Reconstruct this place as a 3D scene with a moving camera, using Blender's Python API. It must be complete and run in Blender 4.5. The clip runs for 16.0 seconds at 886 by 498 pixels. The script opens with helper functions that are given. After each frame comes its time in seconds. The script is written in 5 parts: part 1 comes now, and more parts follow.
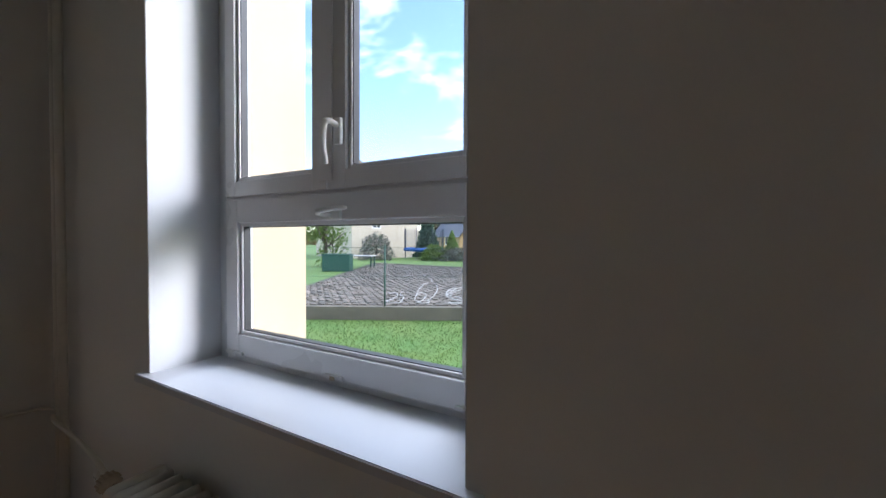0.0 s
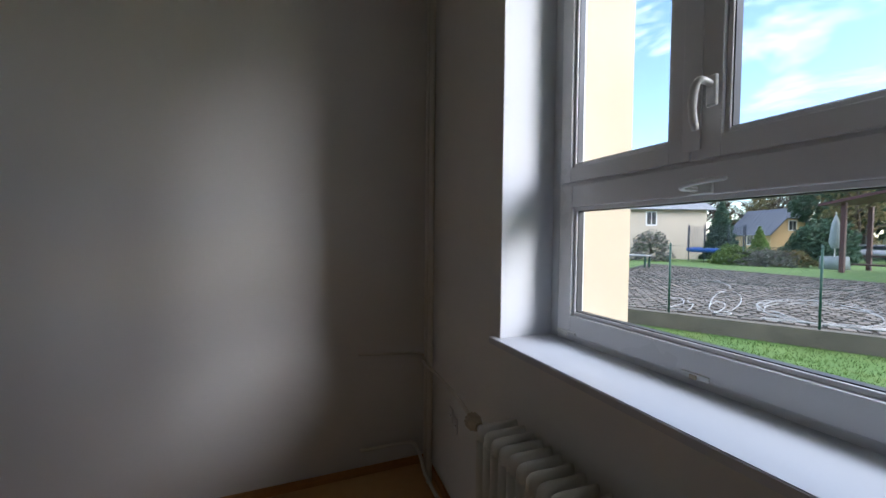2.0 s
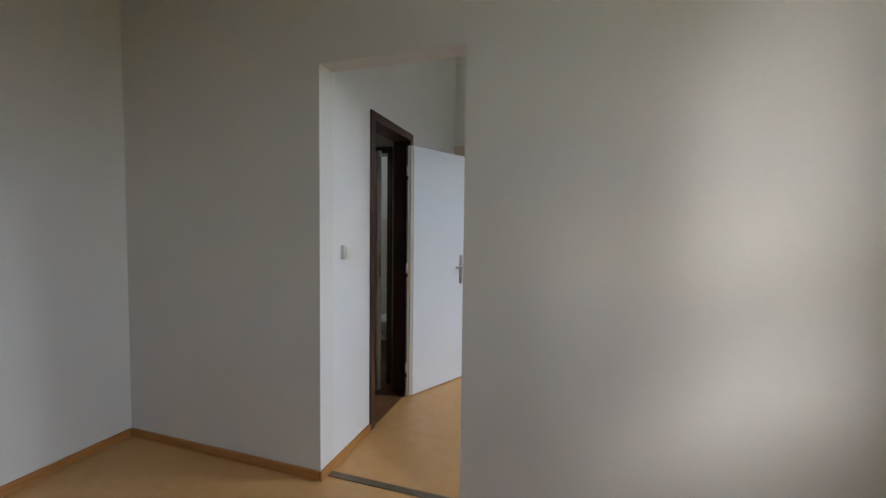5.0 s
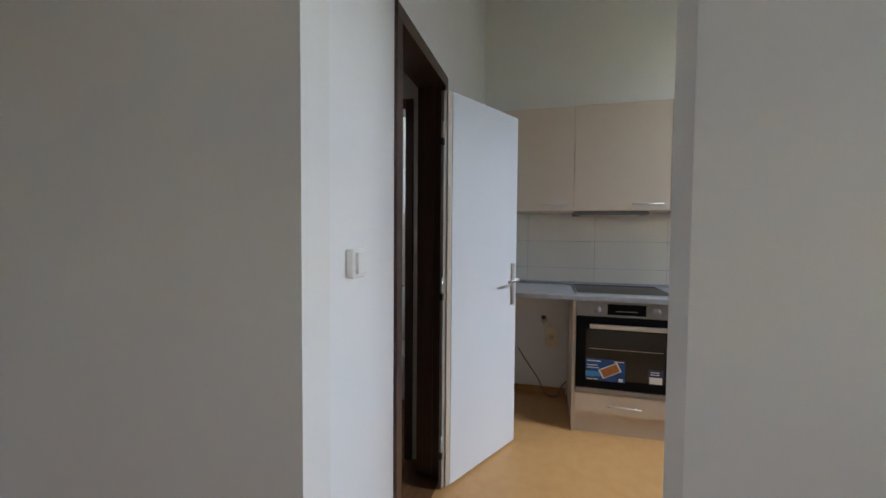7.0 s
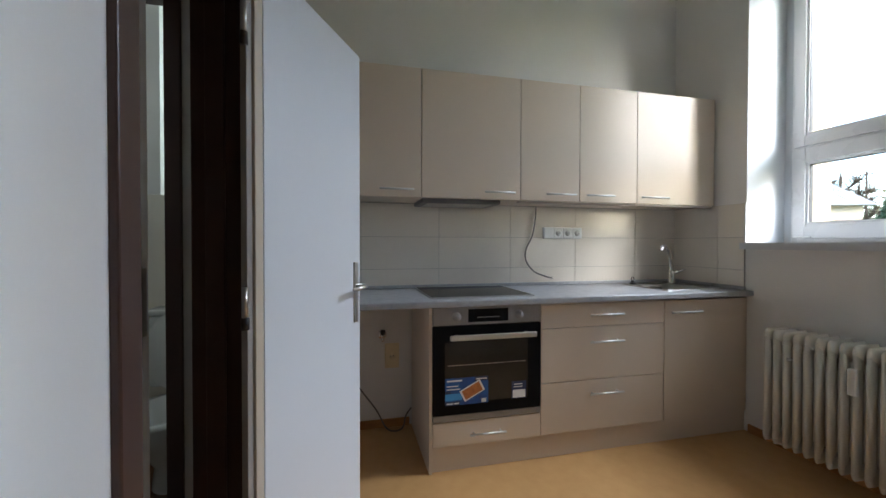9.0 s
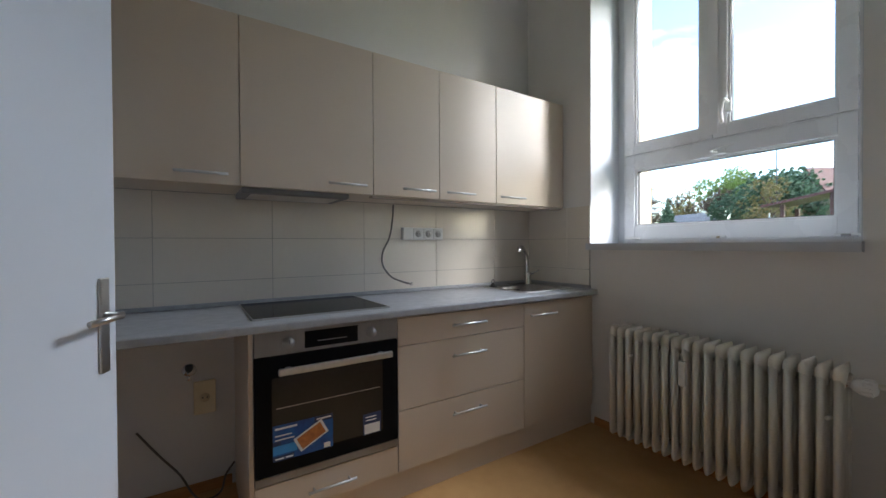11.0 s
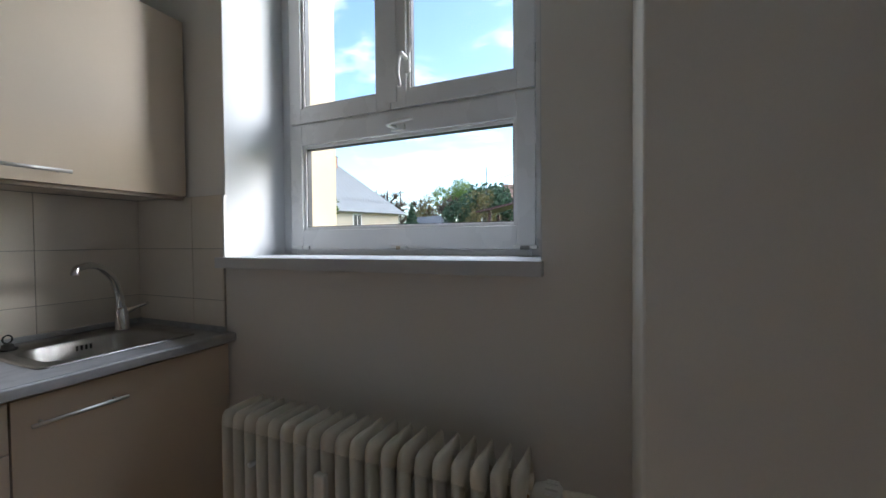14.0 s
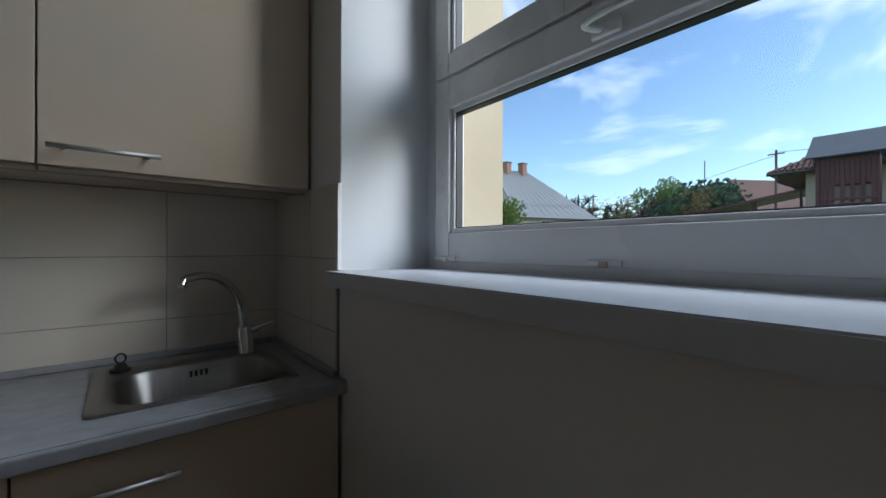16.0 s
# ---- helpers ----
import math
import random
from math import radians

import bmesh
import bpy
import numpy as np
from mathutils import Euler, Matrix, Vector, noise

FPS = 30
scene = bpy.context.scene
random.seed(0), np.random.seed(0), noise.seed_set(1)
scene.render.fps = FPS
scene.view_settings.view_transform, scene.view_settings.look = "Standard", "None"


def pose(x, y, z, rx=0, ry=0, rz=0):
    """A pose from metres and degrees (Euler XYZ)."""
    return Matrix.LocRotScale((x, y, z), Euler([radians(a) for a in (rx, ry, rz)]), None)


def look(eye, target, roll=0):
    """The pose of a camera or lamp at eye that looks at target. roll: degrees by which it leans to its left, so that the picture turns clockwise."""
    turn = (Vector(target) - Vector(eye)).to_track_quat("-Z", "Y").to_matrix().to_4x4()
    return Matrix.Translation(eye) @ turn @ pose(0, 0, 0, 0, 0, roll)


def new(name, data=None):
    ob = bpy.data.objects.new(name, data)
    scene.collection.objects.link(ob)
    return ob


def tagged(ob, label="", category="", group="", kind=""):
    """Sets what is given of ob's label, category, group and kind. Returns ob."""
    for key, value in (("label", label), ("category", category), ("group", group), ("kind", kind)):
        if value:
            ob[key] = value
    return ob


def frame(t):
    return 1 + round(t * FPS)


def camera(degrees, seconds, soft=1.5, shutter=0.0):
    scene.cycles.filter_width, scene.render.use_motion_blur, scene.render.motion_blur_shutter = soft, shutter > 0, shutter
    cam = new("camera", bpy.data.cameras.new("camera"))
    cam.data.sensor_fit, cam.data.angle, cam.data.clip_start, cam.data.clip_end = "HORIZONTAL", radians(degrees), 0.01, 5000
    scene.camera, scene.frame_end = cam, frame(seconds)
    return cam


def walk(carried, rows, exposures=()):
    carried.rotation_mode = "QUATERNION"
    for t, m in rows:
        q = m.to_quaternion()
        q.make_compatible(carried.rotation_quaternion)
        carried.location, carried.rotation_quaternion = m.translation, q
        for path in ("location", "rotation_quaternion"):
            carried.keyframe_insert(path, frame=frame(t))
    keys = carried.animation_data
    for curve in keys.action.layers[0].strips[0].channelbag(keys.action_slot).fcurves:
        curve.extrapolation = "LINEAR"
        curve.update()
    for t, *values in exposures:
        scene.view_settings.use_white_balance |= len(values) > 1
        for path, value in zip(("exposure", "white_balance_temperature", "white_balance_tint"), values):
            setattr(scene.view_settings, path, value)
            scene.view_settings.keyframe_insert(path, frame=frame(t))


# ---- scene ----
cam = camera(97.4, 16.0)

PATH = [
    (0, (2.504, 2.27, 1.502), (1.501, 4.0, 1.456), 0.3),
    (0.5, (2.463, 2.295, 1.487), (1.177, 3.825, 1.439), 0.7),
    (1, (2.402, 2.236, 1.465), (0.91, 3.568, 1.419), 0.8),
    (1.5, (2.348, 2.181, 1.459), (0.655, 3.244, 1.401), 0.7),
    (2, (2.313, 2.107, 1.445), (0.466, 2.872, 1.381), 0.6),
    (2.5, (2.304, 2.026, 1.426), (0.344, 2.417, 1.347), 1.2),
    (3, (2.266, 1.855, 1.401), (0.271, 1.973, 1.317), 1.1),
    (3.5, (2.212, 1.659, 1.387), (0.217, 1.55, 1.291), 1.3),
    (4, (2.147, 1.501, 1.371), (0.17, 1.217, 1.271), 1.0),
    (4.5, (1.974, 1.37, 1.348), (0.025, 0.934, 1.239), 0.9),
    (5, (1.711, 1.205, 1.329), (-0.193, 0.602, 1.231), 0.7),
    (5.2, (1.628, 1.136, 1.348), (-0.252, 0.463, 1.244), 0.8),
    (7.3, (0.637, 0.456, 1.244), (-1.315, 0.024, 1.184), 0.2),
    (7.5, (0.575, 0.417, 1.223), (-1.402, 0.121, 1.173), 0.6),
    (8, (0.39, 0.335, 1.217), (-1.608, 0.4, 1.164), 0.3),
    (8.5, (0.188, 0.311, 1.182), (-1.792, 0.594, 1.153), 0.2),
    (9, (0.045, 0.296, 1.187), (-1.899, 0.763, 1.159), 0.1),
    (9.5, (-0.052, 0.274, 1.184), (-1.891, 1.061, 1.158), -0.0),
    (9.7, (-0.073, 0.281, 1.169), (-1.858, 1.183, 1.153), -0.1),
    (12, (-0.431, 0.847, 1.207), (-1.981, 2.11, 1.179), 0.1),
    (12.5, (-0.483, 1.027, 1.19), (-1.748, 2.576, 1.171), -0.0),
    (13, (-0.492, 1.191, 1.194), (-1.45, 2.947, 1.165), -0.4),
    (13.5, (-0.487, 1.406, 1.211), (-1.298, 3.234, 1.188), -0.6),
    (14, (-0.489, 1.65, 1.253), (-1.276, 3.489, 1.212), -0.5),
    (14.5, (-0.533, 1.896, 1.27), (-1.329, 3.73, 1.249), -0.1),
    (15, (-0.617, 2.114, 1.279), (-1.542, 3.887, 1.253), 0.0),
    (15.5, (-0.742, 2.232, 1.28), (-2.025, 3.766, 1.246), 0.5),
    (16, (-0.872, 2.268, 1.26), (-2.413, 3.544, 1.257), 0.2),
]
EXPOSURES = [(0.0, 1.9, 5850, 16), (1.5, 1.68, 5850, 16), (2.0, 1.7, 5850, 16), (2.5, 1.75, 6050, 15), (3.0, 2.05, 6500, 14), (3.5, 2.75, 6550, 14), (4.25, 2.95, 6550, 14), (5.0, 2.75, 6400, 12), (7.5, 3.0, 6200, 12), (8.0, 2.78, 6120, 11.5), (8.5, 2.75, 6100, 11), (9.0, 2.78, 6150, 11), (9.7, 2.75, 6200, 12), (12.0, 2.05, 6050, 12), (13.0, 1.75, 6150, 13), (14.0, 1.8, 6150, 12), (15.0, 1.3, 5950, 9), (15.5, 1.0, 5800, 8), (16.0, 0.8, 5800, 9)]
walk(cam, [(t, look(eye, target, roll)) for t, eye, target, roll in PATH], EXPOSURES)

# ---- sky and sun ----
SUN_AZ, SUN_EL = 37.0, 23.5          # degrees from +x towards +y, and above the horizon
world = bpy.data.worlds.new("sky")
scene.world = world
world.use_nodes = True
wn, wl = world.node_tree.nodes, world.node_tree.links
wn.clear()
w_out = wn.new("ShaderNodeOutputWorld")
w_bg = wn.new("ShaderNodeBackground")
w_sky = wn.new("ShaderNodeTexSky")
w_sky.sky_type = "NISHITA"
w_sky.sun_disc = False
w_sky.sun_elevation = radians(SUN_EL)
w_sky.sun_rotation = radians(90 - SUN_AZ)
w_sky.air_density, w_sky.dust_density, w_sky.ozone_density = 1.0, 0.6, 2.0
w_tc = wn.new("ShaderNodeTexCoord")
w_map = wn.new("ShaderNodeMapping")
w_map.inputs["Scale"].default_value = (1.0, 1.0, 2.6)
w_map.inputs["Location"].default_value = (0.35, 0.1, 0.2)
w_no = wn.new("ShaderNodeTexNoise")
w_no.inputs["Scale"].default_value = 2.3
w_no.inputs["Detail"].default_value = 8.0
w_no.inputs["Roughness"].default_value = 0.58
w_no.inputs["Distortion"].default_value = 0.35
w_ramp = wn.new("ShaderNodeValToRGB")
w_ramp.color_ramp.elements[0].position, w_ramp.color_ramp.elements[0].color = 0.68, (0, 0, 0, 1)
w_ramp.color_ramp.elements[1].position, w_ramp.color_ramp.elements[1].color = 0.87, (1, 1, 1, 1)
w_mix = wn.new("ShaderNodeMix")
w_mix.data_type = "RGBA"
w_hsv = wn.new("ShaderNodeHueSaturation")
w_hsv.inputs["Saturation"].default_value = 1.0
w_mix.inputs[7].default_value = (6.0, 6.15, 6.45, 1)
wl.new(w_tc.outputs["Generated"], w_map.inputs["Vector"])
wl.new(w_map.outputs["Vector"], w_no.inputs["Vector"])
# cloud cover thickens towards the zenith
w_sep, w_thick = wn.new("ShaderNodeSeparateXYZ"), wn.new("ShaderNodeMath")
w_thick.operation, w_thick.inputs[1].default_value = "MULTIPLY_ADD", 0.42
wl.new(w_tc.outputs["Generated"], w_sep.inputs["Vector"])
wl.new(w_sep.outputs["Z"], w_thick.inputs[0])
wl.new(w_no.outputs["Fac"], w_thick.inputs[2])
wl.new(w_thick.outputs[0], w_ramp.inputs["Fac"])
wl.new(w_ramp.outputs["Color"], w_mix.inputs[0])
wl.new(w_sky.outputs["Color"], w_hsv.inputs["Color"])
wl.new(w_hsv.outputs["Color"], w_mix.inputs[6])
wl.new(w_mix.outputs[2], w_bg.inputs["Color"])
wl.new(w_bg.outputs["Background"], w_out.inputs["Surface"])
w_bg.inputs["Strength"].default_value = 0.15

sun_data = bpy.data.lights.new("sun", "SUN")
sun_data.energy, sun_data.angle, sun_data.color = 1.15, radians(23), (1.0, 0.98, 0.94)
sun = new("sun", sun_data)
sd = Vector((math.cos(radians(SUN_EL)) * math.cos(radians(SUN_AZ)), math.cos(radians(SUN_EL)) * math.sin(radians(SUN_AZ)), math.sin(radians(SUN_EL))))
sun.matrix_world = look(sd * 60, (0, 0, 0))


# unseen area lamps added outside, above each window, to strengthen the sky light indoors
def window_light(name, x, y, z, w, target, power):
    d = bpy.data.lights.new(name, "AREA")
    d.shape, d.size, d.size_y, d.energy, d.color = "RECTANGLE", w, 1.1, power, (0.86, 0.93, 1.0)
    new(name, d).matrix_world = look((x, y, z), target)


window_light("window_light_room", 1.60, 4.60, 3.50, 1.2, (1.50, 0.6, 1.2), 25)
# lamp added behind the frosted toilet window, standing in for sky light
toilet_fill = bpy.data.lights.new("window_light_toilet", "AREA")
toilet_fill.shape, toilet_fill.size, toilet_fill.size_y, toilet_fill.energy, toilet_fill.color = "RECTANGLE", 0.5, 1.15, 0.55, (0.93, 0.97, 1.0)
new("window_light_toilet", toilet_fill).matrix_world = look((-2.72, -0.47, 2.08), (-1.0, -0.47, 1.9))
window_light("window_light_kitchen", -1.28, 4.45, 3.76, 1.2, (-1.35, 0.9, 1.0), 42)


# ---- materials ----
def material(name, color, rough=0.6, metal=0.0, var=0.08, scale=6.0, fine=90.0, bump=0.1, dist=0.002, color2=None, spec=0.5, coat=0.0, stretch=(1, 1, 1), rand=0.0):
    """A surface with broad mottling, fine grain in colour and relief, and uneven gloss."""
    m = bpy.data.materials.new(name)
    m.use_nodes = True
    n, l = m.node_tree.nodes, m.node_tree.links
    b = n["Principled BSDF"]
    tc, mp = n.new("ShaderNodeTexCoord"), n.new("ShaderNodeMapping")
    mp.inputs["Scale"].default_value = stretch
    l.new(tc.outputs["Object"], mp.inputs["Vector"])
    big, small = n.new("ShaderNodeTexNoise"), n.new("ShaderNodeTexNoise")
    big.inputs["Scale"].default_value, big.inputs["Detail"].default_value = scale, 4
    small.inputs["Scale"].default_value, small.inputs["Detail"].default_value = fine, 3
    l.new(mp.outputs["Vector"], big.inputs["Vector"])
    l.new(mp.outputs["Vector"], small.inputs["Vector"])
    c2 = color2 or tuple(c * (1 - var) for c in color)
    mix = n.new("ShaderNodeMix")
    mix.data_type = "RGBA"
    mix.inputs[6].default_value, mix.inputs[7].default_value = (*color, 1), (*c2, 1)
    add = n.new("ShaderNodeMath")
    add.operation = "MULTIPLY_ADD"
    l.new(big.outputs["Fac"], add.inputs[0])
    add.inputs[1].default_value = 0.75
    sc = n.new("ShaderNodeMath")
    sc.operation = "MULTIPLY"
    l.new(small.outputs["Fac"], sc.inputs[0])
    sc.inputs[1].default_value = 0.25
    l.new(sc.outputs[0], add.inputs[2])
    ramp = n.new("ShaderNodeMapRange")
    ramp.inputs["From Min"].default_value, ramp.inputs["From Max"].default_value = 0.32, 0.68
    l.new(add.outputs[0], ramp.inputs["Value"])
    l.new(ramp.outputs["Result"], mix.inputs[0])
    last = mix.outputs[2]
    if rand:
        oi, hv = n.new("ShaderNodeObjectInfo"), n.new("ShaderNodeHueSaturation")
        mr = n.new("ShaderNodeMapRange")
        mr.inputs["To Min"].default_value, mr.inputs["To Max"].default_value = 1 - rand, 1 + rand
        l.new(oi.outputs["Random"], mr.inputs["Value"])
        l.new(mr.outputs["Result"], hv.inputs["Value"])
        l.new(last, hv.inputs["Color"])
        last = hv.outputs["Color"]
    l.new(last, b.inputs["Base Color"])
    rr = n.new("ShaderNodeMapRange")
    rr.inputs["To Min"].default_value, rr.inputs["To Max"].default_value = max(0.02, rough - 0.06), min(1, rough + 0.06)
    l.new(big.outputs["Fac"], rr.inputs["Value"])
    l.new(rr.outputs["Result"], b.inputs["Roughness"])
    b.inputs["Metallic"].default_value = metal
    b.inputs["Specular IOR Level"].default_value = spec
    b.inputs["Coat Weight"].default_value = coat
    if bump:
        bu = n.new("ShaderNodeBump")
        bu.inputs["Strength"].default_value, bu.inputs["Distance"].default_value = bump, dist
        l.new(add.outputs[0], bu.inputs["Height"])
        l.new(bu.outputs["Normal"], b.inputs["Normal"])
    return m


def leafy(name, a, b2, rough=0.7, through_light=0.4):
    """Foliage whose clumps differ one from another."""
    m = bpy.data.materials.new(name)
    m.use_nodes = True
    n, l = m.node_tree.nodes, m.node_tree.links
    p = n["Principled BSDF"]
    g, mix = n.new("ShaderNodeNewGeometry"), n.new("ShaderNodeMix")
    mix.data_type = "RGBA"
    mix.inputs[6].default_value, mix.inputs[7].default_value = (*a, 1), (*b2, 1)
    l.new(g.outputs["Random Per Island"], mix.inputs[0])
    l.new(mix.outputs[2], p.inputs["Base Color"])
    p.inputs["Roughness"].default_value = rough
    if through_light:
        tr, both = n.new("ShaderNodeBsdfTranslucent"), n.new("ShaderNodeMixShader")
        both.inputs[0].default_value = through_light
        l.new(mix.outputs[2], tr.inputs["Color"])
        l.new(p.outputs["BSDF"], both.inputs[1])
        l.new(tr.outputs["BSDF"], both.inputs[2])
        l.new(both.outputs["Shader"], n["Material Output"].inputs["Surface"])
    return m


WALL = material("wall_paint", (0.80, 0.785, 0.755), 0.75, var=0.05, scale=1.6, fine=220, bump=0.12, dist=0.0015)
JAMB = material("white_paint", (0.82, 0.82, 0.82), 0.7, var=0.04, scale=2.5, fine=200, bump=0.1, dist=0.0012)
CEIL = material("ceiling_paint", (0.82, 0.81, 0.78), 0.85, var=0.03, scale=1.2, fine=150, bump=0.1)
FLOOR = material("vinyl_floor", (0.60, 0.345, 0.14), 0.36, color2=(0.545, 0.305, 0.115), scale=14, fine=160, bump=0.05, dist=0.0008)
WOODFLOOR = material("dark_floor", (0.20, 0.095, 0.04), 0.4, color2=(0.12, 0.055, 0.025), scale=5, fine=60, stretch=(1, 8, 1), bump=0.08)
BASE = material("skirting_wood", (0.50, 0.245, 0.075), 0.42, color2=(0.38, 0.17, 0.05), scale=7, fine=70, stretch=(1, 1, 8), bump=0.08)
METALSTRIP = material("threshold_metal", (0.24, 0.20, 0.14), 0.42, 0.7, var=0.25, scale=14, fine=200, bump=0.1)
PVC = material("window_plastic", (0.80, 0.80, 0.80), 0.28, var=0.02, scale=3, fine=300, bump=0.02, dist=0.0004)
GASKET = material("rubber_gasket", (0.03, 0.03, 0.032), 0.6, var=0.2, bump=0.05)
HANDLE_W = material("white_handle_plastic", (0.82, 0.82, 0.80), 0.3, var=0.03, bump=0.02)
# white reveals, dimmed in colour to offset the strong added window lamps
REVEAL = material("reveal_paint_dimmed", (0.66, 0.68, 0.70), 0.7, var=0.05, scale=2.2, fine=190, bump=0.12, dist=0.0014)
SILL = material("sill_laminate", (0.61, 0.625, 0.65), 0.38, var=0.03, scale=5, fine=260, bump=0.03, dist=0.0005)
CAB = material("cabinet_laminate", (0.66, 0.555, 0.44), 0.36, var=0.04, scale=2.5, fine=260, bump=0.035, dist=0.0005)
CABIN = material("cabinet_edge", (0.42, 0.36, 0.30), 0.5, var=0.08, bump=0.04)
COUNTER = material("worktop_laminate", (0.43, 0.435, 0.45), 0.42, color2=(0.33, 0.335, 0.35), scale=26, fine=110, stretch=(1.2, 0.8, 1), bump=0.05, dist=0.0006)
TILE = material("wall_tile", (0.79, 0.73, 0.635), 0.22, var=0.04, scale=4, fine=60, bump=0.03, dist=0.0006, rand=0.025)
GROUT = material("tile_grout", (0.40, 0.37, 0.33), 0.85, var=0.15, scale=12, fine=180, bump=0.2)
STEEL = material("brushed_steel", (0.62, 0.60, 0.57), 0.30, 1.0, var=0.08, scale=5, fine=120, stretch=(1, 14, 1), bump=0.04, dist=0.0004)
SATIN = material("satin_handle_metal", (0.62, 0.61, 0.59), 0.48, 0.85, var=0.04, bump=0.0)
OVENSTEEL = material("oven_panel_steel", (0.33, 0.32, 0.305), 0.52, 0.55, var=0.08, scale=5, fine=120, stretch=(1, 14, 1), bump=0.03, dist=0.0004)
SINKSTEEL = material("sink_steel", (0.38, 0.37, 0.355), 0.33, 1.0, var=0.12, scale=7, fine=90, stretch=(1, 10, 1), bump=0.03, dist=0.0004)
CHROME = material("chrome", (0.80, 0.80, 0.80), 0.10, 1.0, var=0.03, bump=0.0)
BLACKGLASS = material("black_glass", (0.010, 0.010, 0.011), 0.10, var=0.2, bump=0.0, spec=0.035)
OVENWIN = material("oven_window_glass", (0.035, 0.031, 0.026), 0.09, var=0.25, bump=0.0, spec=0.4)
DARKPLASTIC = material("dark_plastic", (0.02, 0.02, 0.02), 0.4, var=0.2, bump=0.03)
FRAME = material("brown_enamel", (0.075, 0.036, 0.027), 0.33, var=0.2, scale=6, fine=80, bump=0.06)
DOORW = material("door_white_foil", (0.76, 0.79, 0.83), 0.4, var=0.03, scale=2, fine=180, bump=0.04, dist=0.0006)
DOOREDGE = material("door_edge_beige", (0.60, 0.53, 0.42), 0.5, var=0.1, scale=6, fine=90, stretch=(1, 1, 0.2), bump=0.05)
# grey of the rebate; on the ajar leaf it stands for hall shade
DOORGREYSHADE = material("door_grey_and_shade", (0.36, 0.33, 0.30), 0.45, var=0.06, bump=0.04)
RADP = material("radiator_enamel", (0.74, 0.71, 0.64), 0.38, var=0.05, scale=9, fine=120, bump=0.08, dist=0.001)
PIPEP = material("pipe_enamel", (0.73, 0.70, 0.63), 0.4, var=0.06, scale=10, fine=120, bump=0.06)
SWITCHP = material("switch_plastic", (0.80, 0.80, 0.78), 0.3, var=0.03, bump=0.02)
CABLE = material("grey_cable", (0.17, 0.155, 0.14), 0.55, var=0.2, bump=0.04)
STICKB = material("blue_sticker_print", (0.006, 0.11, 0.36), 0.35, color2=(0.006, 0.045, 0.19), scale=22, fine=60, bump=0.0)
STICKN = material("navy_sticker_print", (0.012, 0.03, 0.10), 0.35, var=0.2, bump=0.0)
STICKW = material("white_sticker_print", (0.78, 0.78, 0.76), 0.4, var=0.04, bump=0.0)
FOOD = material("roast_print", (0.55, 0.20, 0.045), 0.4, color2=(0.28, 0.08, 0.02), scale=34, fine=90, bump=0.0)
PORC = material("porcelain", (0.80, 0.80, 0.78), 0.12, var=0.02, bump=0.0)
BEIGEPL = material("beige_socket_plastic", (0.84, 0.72, 0.48), 0.4, var=0.08, bump=0.03)
YELLOW = material("facade_render_yellow", (0.49, 0.40, 0.285), 0.9, var=0.09, scale=3, fine=130, bump=0.5, dist=0.006)
CONC = material("concrete", (0.17, 0.145, 0.11), 0.9, color2=(0.085, 0.076, 0.055), scale=3, fine=40, bump=0.4, dist=0.01)
FENCEG = material("green_wire_coating", (0.012, 0.07, 0.045), 0.5, var=0.2, bump=0.05)
HOSE = material("white_hose", (0.36, 0.35, 0.32), 0.5, var=0.15, scale=4, bump=0.05)
ROOFG = material("grey_metal_roof", (0.24, 0.25, 0.265), 0.5, var=0.16, scale=0.6, fine=8, bump=0.1, dist=0.01)
ROOFB = material("dark_slate_roof", (0.085, 0.10, 0.13), 0.55, var=0.25, scale=0.8, fine=10, bump=0.3, dist=0.02)
ROOFT = material("red_clay_roof", (0.17, 0.085, 0.07), 0.8, color2=(0.10, 0.06, 0.055), scale=2.5, fine=14, bump=0.4, dist=0.03)
BROWNROOF = material("maroon_painted_roof", (0.085, 0.024, 0.028), 0.6, var=0.25, scale=1.5, fine=14, bump=0.2)
RENDERA = material("house_render_cream", (0.52, 0.44, 0.34), 0.9, var=0.10, scale=0.7, fine=12, bump=0.2, dist=0.01)
RENDERO = material("house_render_orange", (0.62, 0.42, 0.22), 0.9, var=0.12, scale=0.7, fine=12, bump=0.2, dist=0.01)
RENDERP = material("house_render_pale", (0.62, 0.56, 0.47), 0.9, var=0.12, scale=0.7, fine=12, bump=0.2, dist=0.01)
BRICK = material("chimney_brick", (0.34, 0.19, 0.14), 0.9, var=0.3, scale=5, fine=25, bump=0.3, dist=0.01)
WOODD = material("dark_red_timber", (0.085, 0.030, 0.026), 0.65, var=0.4, scale=3, fine=30, stretch=(1, 1, 0.2), bump=0.3, dist=0.006)
WINGREY = material("far_window_glass", (0.035, 0.042, 0.05), 0.12, var=0.3, bump=0.0)
WHITEP = material("white_far_paint", (0.75, 0.75, 0.73), 0.6, var=0.05, bump=0.0)
BARK = material("bark", (0.085, 0.06, 0.042), 0.9, var=0.4, scale=6, fine=30, bump=0.5, dist=0.02)
TRAMPB = material("trampoline_blue_pad", (0.015, 0.09, 0.36), 0.5, var=0.2, bump=0.05)
NET = material("black_net", (0.04, 0.05, 0.075), 0.8, var=0.3, bump=0.1)
CARP = material("silver_car_paint", (0.24, 0.25, 0.27), 0.35, 0.5, var=0.05, bump=0.0)
GREYFAB = material("grey_canvas", (0.30, 0.33, 0.33), 0.8, var=0.2, bump=0.2)
LEAF = leafy("leaf_green", (0.12, 0.20, 0.05), (0.22, 0.31, 0.09), 0.6, 0.5)
